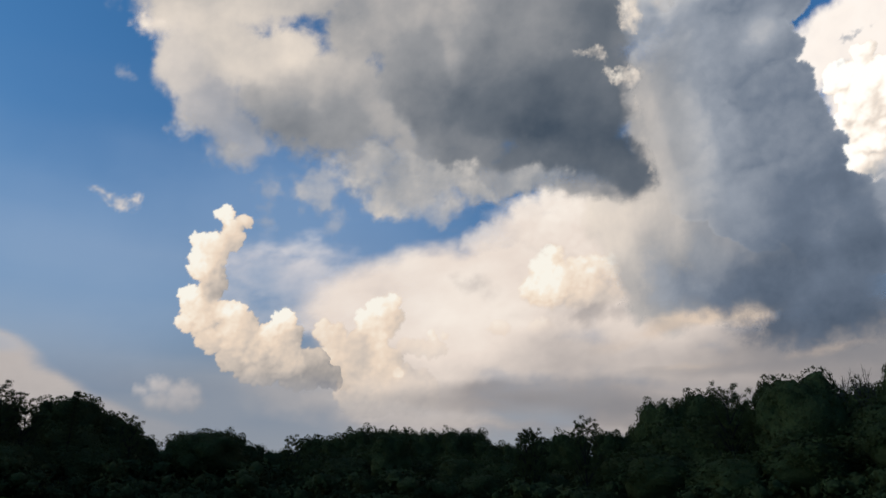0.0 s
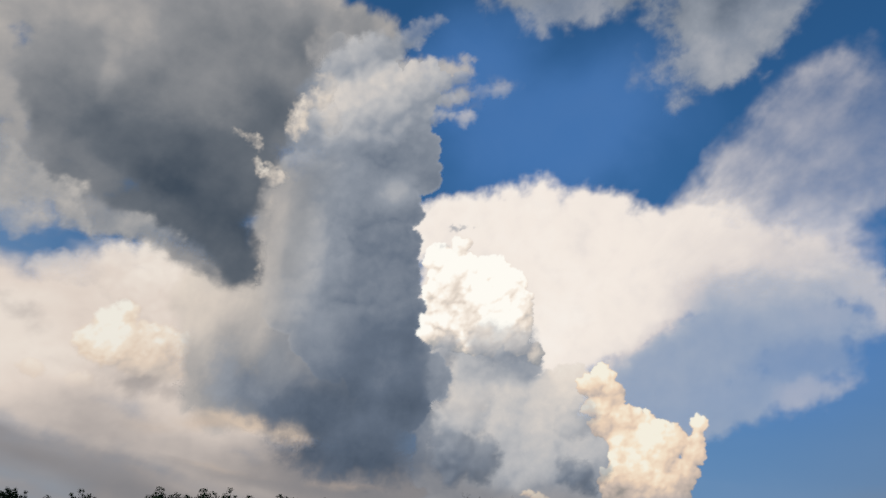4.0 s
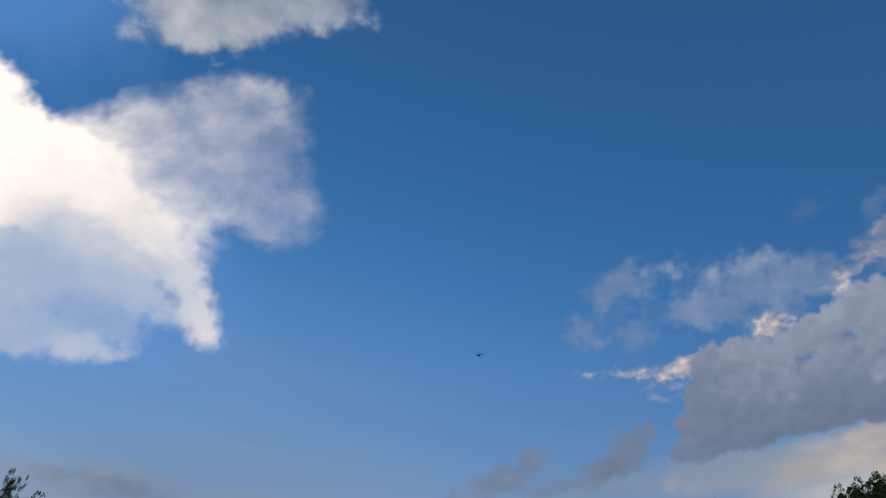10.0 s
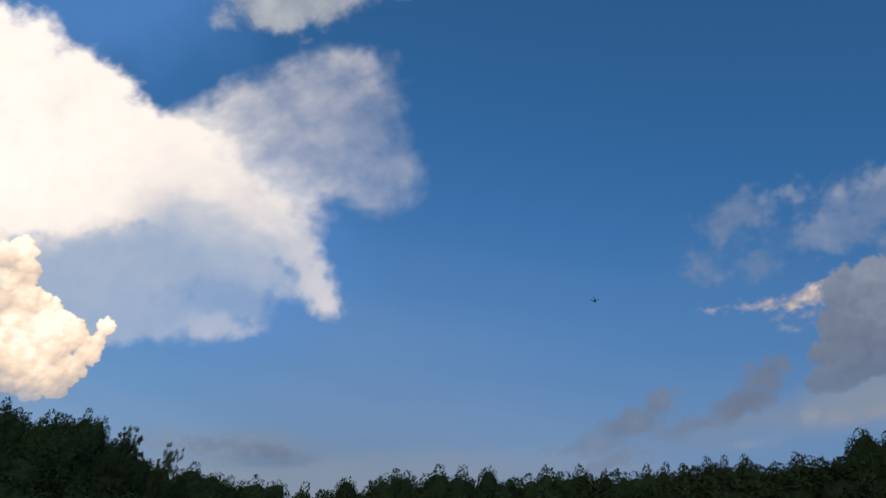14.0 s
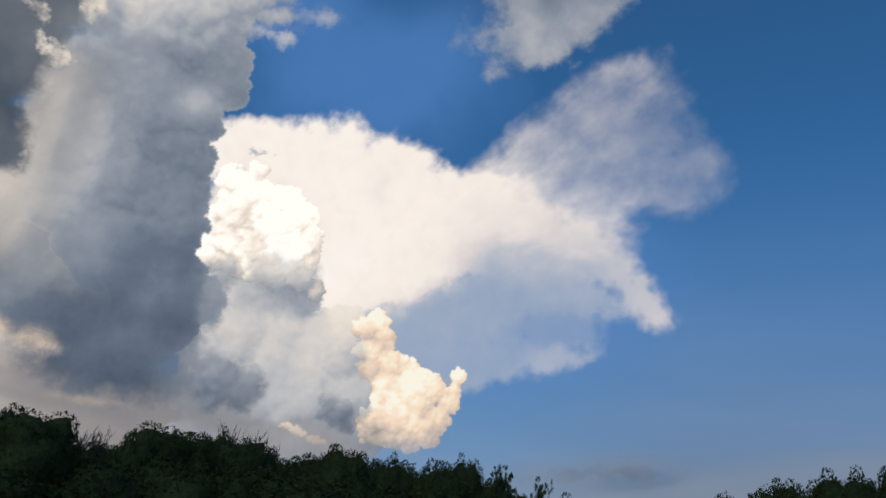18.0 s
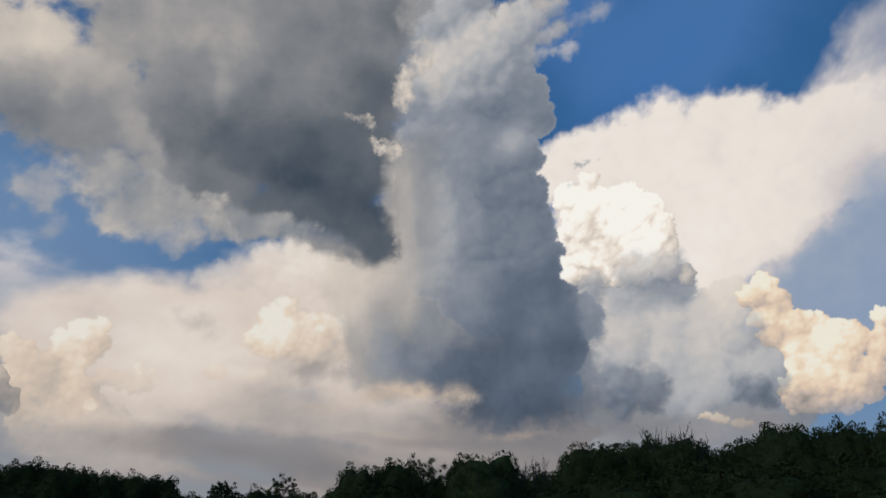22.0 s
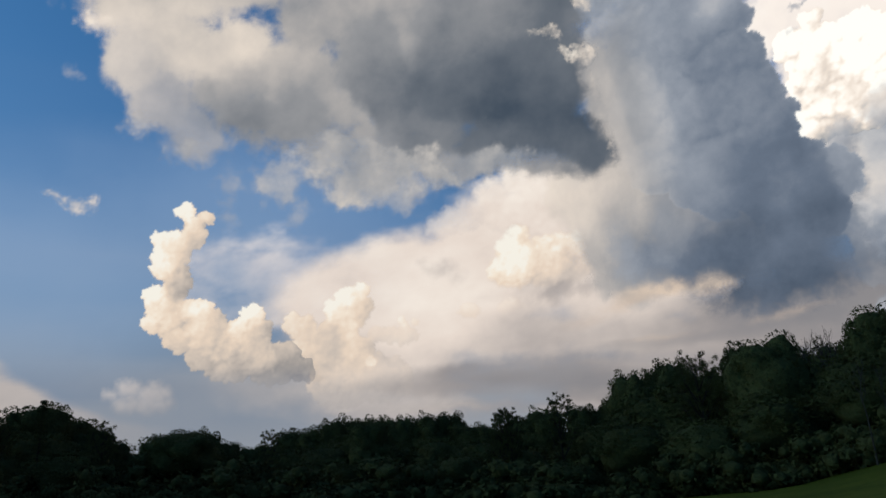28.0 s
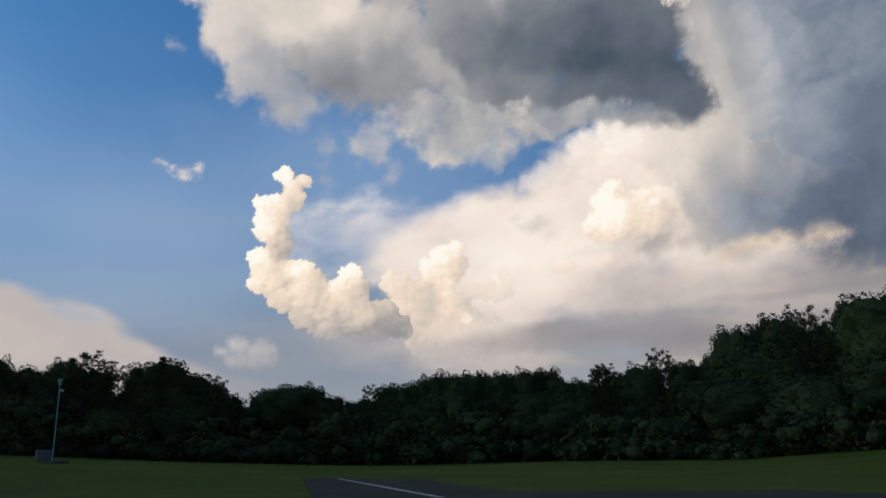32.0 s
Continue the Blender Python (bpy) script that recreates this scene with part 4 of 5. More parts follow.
cloud("ragged violet-grey cloud scraps over the horizon haze", (93.1, 20.4), 4320, [
    (5.9, 2.5, 1.3, 0.8, 38, 0.26, 0.81), (4.0, 0.8, 2.5, 0.9, 23, 0.27, 0.78), (13.2, 5.5, 1.8, 1.1, 42, 0.25, 0.90),
    (11.7, 3.2, 2.5, 1.0, 28, 0.25, 0.90), (8.3, 1.1, 2.9, 0.6, 19, 0.28, 0.59), (1.0, -1.3, 3.3, 0.6, 17, 0.30, 0.52),
    (2.5, -2.4, 2.5, 0.6, 28, 0.28, 0.52), (-23.2, -5.0, 2.6, 0.5, 4, 0.24, 0.65), (-26.8, -5.0, 5.3, 0.6, 6, 0.32, 0.45)],
    step=0.12, soft=0.9, rough=0.8, size=1.3, relief=0.12, hue=CLOUD_COOL, blend=1.1)
cloud("small peach-lit cloud tufts behind the grey bank", (117.7, 33.6), 4350, [
    (-7.8, -3.4, 2.2, 0.5, -2, 0.70, 0.75), (-10.3, -3.4, 2.5, 0.2, -2, 0.66, 0.45), (-7.1, -4.3, 1.4, 0.3, -1, 0.68, 0.50),
    (-4.4, -2.4, 1.6, 0.6, 13, 0.72, 0.75), (-5.4, -3.2, 1.5, 0.7, -2, 0.70, 0.65), (-3.0, -1.8, 0.9, 0.3, 8, 0.70, 0.60),
    (0.3, -0.4, 1.0, 0.9, 18, 0.70, 0.75), (1.7, 0.2, 0.4, 0.5, -3, 0.86, 0.90), (1.2, 0.3, 0.2, 0.2, -3, 0.95, 0.90)] + [
    (2.6, -0.3, 1.2, 0.7, 13, 0.72, 0.75), (4.8, 2.1, 0.4, 1.0, -21, 0.76, 0.80), (5.3, 3.0, 0.4, 0.2, 28, 0.82, 0.60),
    (-6.5, -5.2, 1.2, 0.2, -1, 0.64, 0.40), (7.3, 4.2, 0.7, 0.3, 17, 0.76, 0.60), (5.7, 3.3, 0.9, 0.2, 28, 0.72, 0.45),
    (6.9, 4.8, 1.7, 0.9, 23, 0.62, 0.35), (8.0, 6.0, 1.3, 0.6, 22, 0.60, 0.35)],
    step=0.06, soft=1.2, rough=0.7, size=0.6, relief=0.3, streak=(12, 1.4), hue=CLOUD_PEACH, blend=0.6, wisp=0.3)
cloud("thin violet-grey cloud veil over blue sky", (115.6, 36.8), 4450, [
    (-8.3, -0.4, 2.9, 1.6, 17, 0.46, 0.42), (-5.1, 1.0, 1.8, 0.7, -4, 0.52, 0.48), (-11.0, -3.5, 1.4, 1.9, -2, 0.43, 0.38),
    (-7.7, -4.0, 2.3, 1.1, -2, 0.44, 0.30), (-1.0, 0.4, 0.8, 0.6, -3, 0.54, 0.50), (1.3, 1.1, 1.1, 0.7, -4, 0.54, 0.46),
    (2.9, 0.2, 2.2, 1.3, -3, 0.48, 0.42), (-1.8, -2.1, 4.6, 1.3, 6, 0.46, 0.42), (0.2, -0.5, 3.0, 1.3, -3, 0.46, 0.40),
    (5.3, -0.0, 2.1, 1.5, 19, 0.46, 0.38), (1.2, -2.7, 2.9, 1.1, -2, 0.48, 0.40), (9.0, 4.4, 1.7, 1.0, 23, 0.43, 0.22),
    (9.5, 1.7, 1.7, 2.3, -4, 0.46, 0.35), (4.9, 4.7, 1.8, 0.8, 17, 0.43, 0.10)],
    step=0.11, soft=1.5, rough=1.0, size=1.2, relief=0.1, hue=CLOUD_COOL, blend=1.3, wisp=0.3)
cloud("low peach-lit cloud streaks above the hillside trees", (117.6, 23.8), 4600, [
    (1.1, -0.3, 4.4, 1.1, 23, 0.48, 0.50), (4.0, 0.5, 1.4, 0.5, 11, 0.62, 0.50), (2.4, 1.6, 0.7, 0.2, 9, 0.62, 0.45),
    (6.0, 2.6, 2.4, 0.8, 19, 0.52, 0.60), (-2.5, -1.1, 3.3, 0.7, 11, 0.46, 0.40), (-7.0, -1.2, 0.4, 0.3, 1, 0.62, 0.30),
    (-10.7, -3.2, 1.2, 0.2, 2, 0.62, 0.30), (6.6, 0.9, 2.0, 1.6, 22, 0.52, 0.60)],
    step=0.12, soft=1.8, rough=0.7, size=1.2, relief=0.10, streak=(20, 2.0), hue=CLOUD_PEACH, blend=1.2, wisp=0.2)
cloud("low warm haze streaks above the dark trees", (92.7, 20.0), 4750, [
    (20.9, 5.1, 10.1, 1.3, 20, 0.38, 0.66), (28.1, 7.8, 6.9, 1.8, 25, 0.48, 0.82), (31.4, 6.5, 6.8, 1.7, 25, 0.56, 0.82),
    (12.1, 2.1, 8.3, 1.0, 19, 0.34, 0.49), (-25.1, -4.7, 6.9, 1.3, 6, 0.32, 0.44), (-22.3, -5.1, 3.2, 0.6, 6, 0.18, 0.49),
    (-30.8, -5.0, 4.3, 1.3, 2, 0.38, 0.44), (-12.4, -4.9, 21.4, 1.7, 9, 0.40, 0.33)],
    step=0.28, soft=3.0, rough=1.0, size=4, relief=0.06, rim=0, streak=(-14, 3), hue=CLOUD_SOFT, blend=3)
cloud("long pale haze bank sloping down to the woods", (-27.1, 6.7), 4780, [
    (-1.3, 0.7, 4.0, 2.8, -15, 0.60, 0.92), (2.5, -0.8, 4.0, 1.9, -20, 0.58, 0.88), (-5.5, 1.9, 4.0, 2.8, -12, 0.60, 0.95),
    (6.2, -1.7, 3.0, 1.2, -12, 0.54, 0.55), (9.3, -2.4, 3.5, 1.0, -0, 0.52, 0.25), (-0.8, 2.8, 1.4, 0.4, -11, 0.66, 0.50),
    (-8.8, 2.0, 4.1, 3.4, -10, 0.58, 0.95), (-1.7, -2.2, 4.8, 1.4, -0, 0.52, 0.80)],
    step=0.2, soft=1.0, rough=0.7, size=3, relief=0.08, rim=0.02, streak=(-16, 2.5), hue=CLOUD_FOLD, blend=2)
cloud("small pale cumulus low above the woods", (-12.4, 7.1), 4700, [
    (-4.4, 0.5, 0.9, 0.6, -1, 0.70, 0.49), (-2.9, 0.1, 1.1, 0.8, -1, 0.66, 0.49), (-5.6, 0.1, 0.5, 0.4, -1, 0.70, 0.42),
    (-3.5, -0.6, 2.0, 0.7, -1, 0.60, 0.42), (7.0, 0.2, 1.5, 0.5, -1, 0.62, 0.28), (9.6, -0.3, 1.7, 0.6, -1, 0.64, 0.35)],
    step=0.08, soft=0.9, rough=0.6, size=0.8, relief=0.18, hue=CLOUD_FOLD, heap=2, blend=0.8, fade=(-2.8, -2.7, -3.2, -0.3))
cloud("tiny torn white wisp alone in the blue", (-21.5, 20.1), 4300, [
    (-1.2, 0.2, 0.7, 0.3, -21, 0.72, 0.50), (0.1, -0.2, 1.0, 0.4, 6, 0.72, 0.50), (1.0, 0.1, 0.3, 0.5, 6, 0.76, 0.50)],
    step=0.06, soft=0.7, rough=0.5, size=0.6, relief=0.1, rim=0, wisp=0.8)
cloud("flat blue-grey rain band low over the treetops", (25.7, 10.4), 4150, [
    (10.6, 2.8, 6.9, 1.8, 2, 0.26, 0.75), (13.4, 1.9, 9.5, 1.5, 2, 0.38, 0.70), (22.3, 3.1, 4.5, 1.6, 2, 0.42, 0.60),
    (7.3, 2.4, 4.9, 1.2, 3, 0.32, 0.60), (-11.6, -2.3, 11.3, 1.1, -4, 0.34, 0.75), (-2.4, -1.7, 7.0, 0.8, -0, 0.42, 0.50),
    (-19.8, -2.5, 7.2, 0.6, -4, 0.38, 0.60), (1.3, -2.6, 6.0, 1.6, -4, 0.38, 0.70), (-5.0, 0.2, 6.4, 0.5, -1, 0.52, 0.35),
    (-18.2, -1.5, 8.8, 0.6, 3, 0.42, 0.50), (3.2, -0.0, 9.9, 1.0, 3, 0.32, 0.60)],
    step=0.22, soft=2.2, rough=0.8, size=3, relief=0.12, rim=0, streak=(0, 3), hue=CLOUD_FOLD, blend=1.5)
cloud("warm gold streak of lit cloud under the rain cloud", (23.3, 12.2), 3700, [
    (0.1, 1.5, 4.0, 0.7, 3, 0.80, 0.90), (3.1, 1.3, 2.0, 0.7, -1, 0.82, 0.85), (-3.1, 0.7, 2.5, 0.7, 9, 0.74, 0.60),
    (-1.9, -2.1, 2.9, 0.2, 2, 0.70, 0.40), (8.2, -1.1, 3.0, 0.3, 11, 0.68, 0.40), (-6.2, -0.4, 2.5, 0.5, 5, 0.70, 0.30)],
    step=0.1, soft=1.2, rough=0.5, size=1.1, relief=0.10, streak=(3, 2), hue=CLOUD_PEACH, blend=0.8)
cloud("pale milky veil thinning the blue over the woods", (-23.4, 18.1), 4870, [
    (-2.6, -3.7, 15.3, 8.0, 4, 0.70, 0.30), (15.3, 3.6, 16.5, 7.1, 7, 0.70, 0.30), (-12.9, 0.3, 9.4, 11.0, 10, 0.65, 0.20)],
    step=0.6, soft=9, rough=2.0, size=9, relief=0.12, rim=0, hue=SKY_VEIL, blend=6)
# added sheet: its blue glow brightens the open sky round the anvil
cloud("faint blue glowing sheet brightening the sky round the anvil", (47.1, 36.8), 4850, [
    (-2.4, 3.4, 10.8, 6.3, 23, 0.12, 0.56), (-9.9, 6.5, 7.2, 6.2, 24, 0.12, 0.56), (12.4, -10.2, 14.6, 8.9, 20, 0.12, 0.30)],
    step=0.5, soft=6, rough=1.5, size=7, relief=0.05, hue=SKY_VEIL, blend=5)
cloud("thin cream veil stretching out from the cloud sheet", (-9.1, 16.0), 4640, [
    (-3.8, 0.6, 1.7, 0.6, 32, 0.78, 0.50), (-0.4, 2.3, 2.5, 0.6, 9, 0.80, 0.60), (3.6, 2.1, 3.5, 0.6, -5, 0.76, 0.40),
    (-0.6, -0.1, 4.6, 1.9, -9, 0.72, 0.42), (4.5, -0.4, 5.2, 2.5, 1, 0.74, 0.50), (-3.5, -1.8, 2.3, 2.5, -32, 0.74, 0.50),
    (0.2, -2.6, 3.8, 1.7, 0, 0.74, 0.50)],
    step=0.14, soft=1.8, rough=1.1, size=1.8, relief=0.14, rim=0, streak=(8, 1.8), hue=CLOUD_SMOOTH, blend=1.5, wisp=0.45)
cloud("torn pale tuft at the rain cloud's shoulder", (32.9, 41.5), 3540, [
    (-2.9, 0.3, 2.5, 1.4, 26, 0.52, 0.68), (-0.7, 1.2, 1.5, 0.7, 31, 0.60, 0.64), (0.4, -0.0, 0.7, 0.6, 13, 0.52, 0.42),
    (-1.3, -1.0, 1.0, 0.4, -1, 0.50, 0.42), (3.1, 1.1, 0.7, 0.4, 16, 0.50, 0.21), (1.4, -1.1, 0.5, 0.4, 14, 0.50, 0.21)],
    step=0.09, soft=1.1, rough=0.8, size=1.0, relief=0.16, rim=0.03, hue=CLOUD_DULL, blend=1, wisp=0.4)


# ---- ground ----
def turned(x, y):
    return math.degrees(math.atan2(x, y))


HILL = [(-180, 0), (-55, 3.0), (-33, 2.2), (-20, 1.0), (-8, 0.2), (19, 0.0), (29, 0.8), (36, 3.0), (54, 5.0), (77, 6.5), (95, 11), (108, 14), (122, 17), (150, 17), (180, 0)]


def edge(a):
    """Distance of the woods' front from the camera's spot."""
    return float(np.interp(a, [-54.5, -25.0, 2.9, 21.3, 40.1, 67.4, 104.3, 143.4], [78, 80, 84, 80, 72, 70, 62, 60]))


def lift(x, y):
    """Height of the ground: a flat field that climbs towards the woods, most of all on the far right."""
    d = math.hypot(x, y)
    a = turned(x, y)
    top = np.interp(a, [p[0] for p in HILL], [p[1] for p in HILL])
    s = min(max((d - 30) / 48, 0), 1)
    k = min(max((d - edge(a) - 29) / 12, 0), 1)      # a wooded bank closes the view behind the trees
    return float(top) * s * s * (3 - 2 * s) + k * k * (3 - 2 * k) * float(np.interp(a, [-54.5, -16.5, 2.9, 21.3, 40.1, 67.4, 94.9, 133.2, 164.5], [7, 5, 6, 9, 12, 11, 14, 18, 0])) + 0.06 * noise.noise(Vector((x * 0.06, y * 0.06, 0))) * min(d / 60, 1)


def build_ground():
    radii = [0.5, 3, 6, 10, 14, 18, 22, 26, 30, 34, 38, 42, 46, 50, 54, 58, 62, 66, 70, 74, 78, 84, 92, 100, 106, 112, 118, 124, 130, 180, 280, 500, 1000, 2200, 4900]
    n = 144
    verts = [(0, 0, 0)]
    for r in radii:
        for k in range(n):
            a = 2 * math.pi * k / n
            x, y = r * math.sin(a), r * math.cos(a)
            verts.append((x, y, lift(x, y)))
    faces = [(0, 1 + (k + 1) % n, 1 + k) for k in range(n)]
    for i in range(len(radii) - 1):
        for k in range(n):
            a, b = 1 + i * n + k, 1 + i * n + (k + 1) % n
            faces.append((a, b, b + n, a + n))
    tagged(new("ground", mesh_of("ground", verts, faces, GRASS, True)), "mown green grass field rising to the woods", "lawn", kind="structure")


build_ground()


# ---- trees ----
def blades(rng, at, ways, size):
    """Leaf sprays, small pointed blades, at the places given and facing roughly those ways."""
    n = len(at)
    nrm = ways + 0.6 * rng.normal(size=(n, 3)) + np.array((0, 0, 0.3))
    nrm /= np.linalg.norm(nrm, axis=1)[:, None]
    t1 = np.cross(nrm, rng.normal(size=(n, 3)))
    t1 /= np.linalg.norm(t1, axis=1)[:, None]
    t2 = np.cross(nrm, t1)
    s = size * rng.uniform(0.5, 1.3, n)[:, None]
    w = s * rng.uniform(0.5, 0.9, n)[:, None]
    blade = np.stack([at - t1 * s - t2 * w, at - t1 * s * 0.6 + t2 * w, at + t1 * s * 1.2 - nrm * 0.15 * s], 1)
    return blade.reshape(-1, 3), np.arange(3 * n).reshape(-1, 3)


def leaf_cloud(rng, lobes, per, size, least=0.72):
    """Leaf sprays scattered over the lobes' shells."""
    places, ways = [], []
    for centre, radii in lobes:
        n = int(per * (radii[0] * radii[1] + radii[0] * radii[2]) / 4.5)
        d = rng.normal(size=(n, 3))
        d /= np.linalg.norm(d, axis=1)[:, None]
        places.append(np.array(centre) + d * rng.uniform(least, 1.03, (n, 1)) * np.array(radii))
        ways.append(d)
    return blades(rng, np.concatenate(places), np.concatenate(ways), size)


def crown_reach(ways, middle, lobes):
    """How far the joined lobes of a crown reach from its middle, along each way."""
    reach = np.full(len(ways), 0.5)
    for centre, radii in lobes:
        r = np.array(radii)
        o, w = (middle - np.array(centre)) / r, ways / r
        a, b, c = (w * w).sum(1), w @ o, o @ o - 1
        inside = b * b - a * c
        hit = inside > 0
        reach[hit] = np.maximum(reach[hit], (-b[hit] + np.sqrt(inside[hit])) / a[hit])
    return reach


def ball(rng, centre, radii, verts, faces, fine=2):
    """A lumpy ball of leafage, the body of a lobe."""
    bm = bmesh.new()
    bmesh.ops.create_icosphere(bm, subdivisions=fine, radius=1)
    base = len(verts)
    shift = Vector(rng.uniform(-50, 50, 3))
    for v in bm.verts:
        k = 0.9 + 0.3 * noise.noise(v.co * 1.7 + shift) + 0.26 * noise.noise(v.co * 4.1 + shift) + rng.uniform(-0.05, 0.05)
        verts.append((centre[0] + v.co.x * radii[0] * k, centre[1] + v.co.y * radii[1] * k, centre[2] + v.co.z * radii[2] * k))
    bm.verts.index_update()
    for f in bm.faces:
        faces.append(tuple(base + v.index for v in f.verts))
    bm.free()


def make_tree(seed, height, spread, low, label, leaves=6000, size=0.16):
    """A broadleaf tree: trunk and limbs in one part, a domed crown of leaf sprays and the leafy mass within it."""
    rng = np.random.default_rng(seed)
    tree = tagged(new("tree"), label, "tree", "trees of the woods")
    tv, tf = [], []
    lean = Vector((rng.normal() * 0.03, rng.normal() * 0.03, 0)) * height
    pts = [Vector((0, 0, -0.6)).lerp(Vector((0, 0, height * 0.74)) + lean, i / 7) + Vector((rng.normal(), rng.normal(), 0)) * 0.06 * (0 < i < 7) for i in range(8)]
    r0 = 0.02 * height
    ring_tube(tv, tf, pts, [r0 * (1.25 - 0.95 * i / 7) for i in range(8)], 8)
    half = height * (1 - low) / 2
    centre = Vector((0, 0, height - half)) + lean * 0.7
    lobes = [(tuple(centre), (spread * 0.7, spread * 0.7, half * 0.72))]
    count = 36
    for i in range(count):
        up = 0.88 - 1.6 * (i + 0.5) / count
        a = 2.4 * i + rng.uniform(-0.5, 0.5)
        flat = math.sqrt(max(0.0, 1 - up * up)) ** 0.65
        reach = rng.uniform(0.62, 0.9)
        s = spread * rng.uniform(0.2, 0.36)
        end = centre + Vector((math.sin(a) * flat * spread * reach, math.cos(a) * flat * spread * reach, up * (half - 0.7 * s) * rng.uniform(0.84, 1.0)))
        start = pts[min(7, max(2, int(7 * max(0.0, end.z / height - 0.2))))]
        mid = start.lerp(end, 0.5) + Vector((rng.normal() * 0.3, rng.normal() * 0.3, 0.3))
        if i % 2 == 0:
            ring_tube(tv, tf, [start, mid, end], [r0 * 0.4, r0 * 0.22, r0 * 0.06], 5)
        lobes.append((tuple(end), (s * rng.uniform(1.0, 1.3), s * rng.uniform(1.0, 1.3), s * rng.uniform(0.7, 0.95))))
        for k in range(3):
            d = Vector(rng.normal(size=3))
            d.normalize()
            q = s * rng.uniform(0.3, 0.6)
            lobes.append((tuple(end + d * s * 0.95), (q, q, q * 0.8)))
    part("trunk", mesh_of("trunk", tv, tf, BARK, True), BARK, tree)
    middle = np.array(centre)
    bm = bmesh.new()
    bmesh.ops.create_icosphere(bm, subdivisions=4 if leaves > 5000 else 3, radius=1)
    ways = np.array([v.co for v in bm.verts])
    reach = crown_reach(ways, middle, lobes)
    bm.verts.index_update()
    pairs = np.array([(e.verts[0].index, e.verts[1].index) for e in bm.edges])
    for _ in range(2):
        total, count = reach.copy(), np.ones(len(reach))
        for one, other in ((0, 1), (1, 0)):
            np.add.at(total, pairs[:, one], reach[pairs[:, other]])
            np.add.at(count, pairs[:, one], 1)
        reach = np.minimum(reach, total / count)
    iv = middle + ways * (0.9 * reach * (1 + 0.03 * rng.normal(size=len(ways))))[:, None]
    jf = [tuple(v.index for v in f.verts) for f in bm.faces]
    bm.free()
    # leaves on the outside of the lobes alone
    at, face = [], []
    weights = np.array([r[0] * r[2] for c, r in lobes])
    for (c, r), n in zip(lobes, (2.6 * leaves * weights / weights.sum()).astype(int) + 2):
        d = rng.normal(size=(n, 3))
        d /= np.linalg.norm(d, axis=1)[:, None]
        at.append(np.array(c) + d * np.array(r) * rng.uniform(0.86, 1.08, (n, 1)))
        face.append(d)
    at, face = np.concatenate(at), np.concatenate(face)
    out = np.ones(len(at), dtype=bool)
    for c, r in lobes:
        out &= (((at - np.array(c)) / (0.84 * np.array(r))) ** 2).sum(1) > 1
    at, face = at[out][:leaves], face[out][:leaves]
    lv, lf = blades(rng, at, face, size)
    part("crown", mesh_of("crown", lv, lf, LEAF), LEAF, tree)
    part("inner_crown", mesh_of("inner_crown", iv, jf, INNER, True), INNER, tree)
    return tree


def make_open_tree(seed, height, spread, low, label):
    """A thin-leaved tree: limbs that fork and carry flat, separate sprays with sky between them."""
    rng = np.random.default_rng(seed)
    tree = tagged(new("tree"), label, "tree", "trees of the woods")
    tv, tf, lobes = [], [], []
    r0 = 0.018 * height
    lean = Vector((rng.normal() * 0.04, rng.normal() * 0.04, 0)) * height
    pts = [Vector((0, 0, -0.6)).lerp(Vector((0, 0, height * 0.7)) + lean, i / 7) for i in range(8)]
    ring_tube(tv, tf, pts, [r0 * (1.25 - 0.95 * i / 7) for i in range(8)], 8)
    for i in range(22):
        h = low + (0.98 - low) * (i + 0.5) / 22
        a = 2.4 * i + rng.uniform(-0.4, 0.4)
        reach = spread * math.sin(math.pi * (0.25 + 0.68 * (h - low) / (1 - low))) ** 0.7 * rng.uniform(0.55, 1.0)
        end = Vector((math.sin(a) * reach, math.cos(a) * reach, h * height * 0.97)) + lean
        start = pts[min(7, max(3, int(7 * (h - 0.2) / 0.72)))]
        mid = start.lerp(end, 0.55) + Vector((rng.normal() * 0.3, rng.normal() * 0.3, -0.2))
        ring_tube(tv, tf, [start, mid, end], [r0 * 0.42, r0 * 0.24, r0 * 0.07], 5)
        for k in range(7):
            b = rng.uniform(0, 6.28)
            w = 0.24 * spread * rng.uniform(0.5, 1.6)
            knot = mid.lerp(end, rng.uniform(0.5, 1.1)) + Vector((math.sin(b) * w, math.cos(b) * w, rng.uniform(-0.2, 0.6) * w))
            ring_tube(tv, tf, [mid.lerp(end, 0.6), knot], [r0 * 0.10, r0 * 0.03], 4)
            q = spread * rng.uniform(0.06, 0.14)
            lobes.append((tuple(knot), (q * 1.3, q * 1.3, q * 0.65)))
    part("trunk", mesh_of("trunk", tv, tf, BARK, True), BARK, tree)
    area = sum(r[0] * r[1] + r[0] * r[2] for c, r in lobes)
    lv, lf = leaf_cloud(rng, lobes, 4.5 * 13000 / area, 0.1, 0.2)
    part("crown", mesh_of("crown", lv, lf, LEAF), LEAF, tree)
    return tree


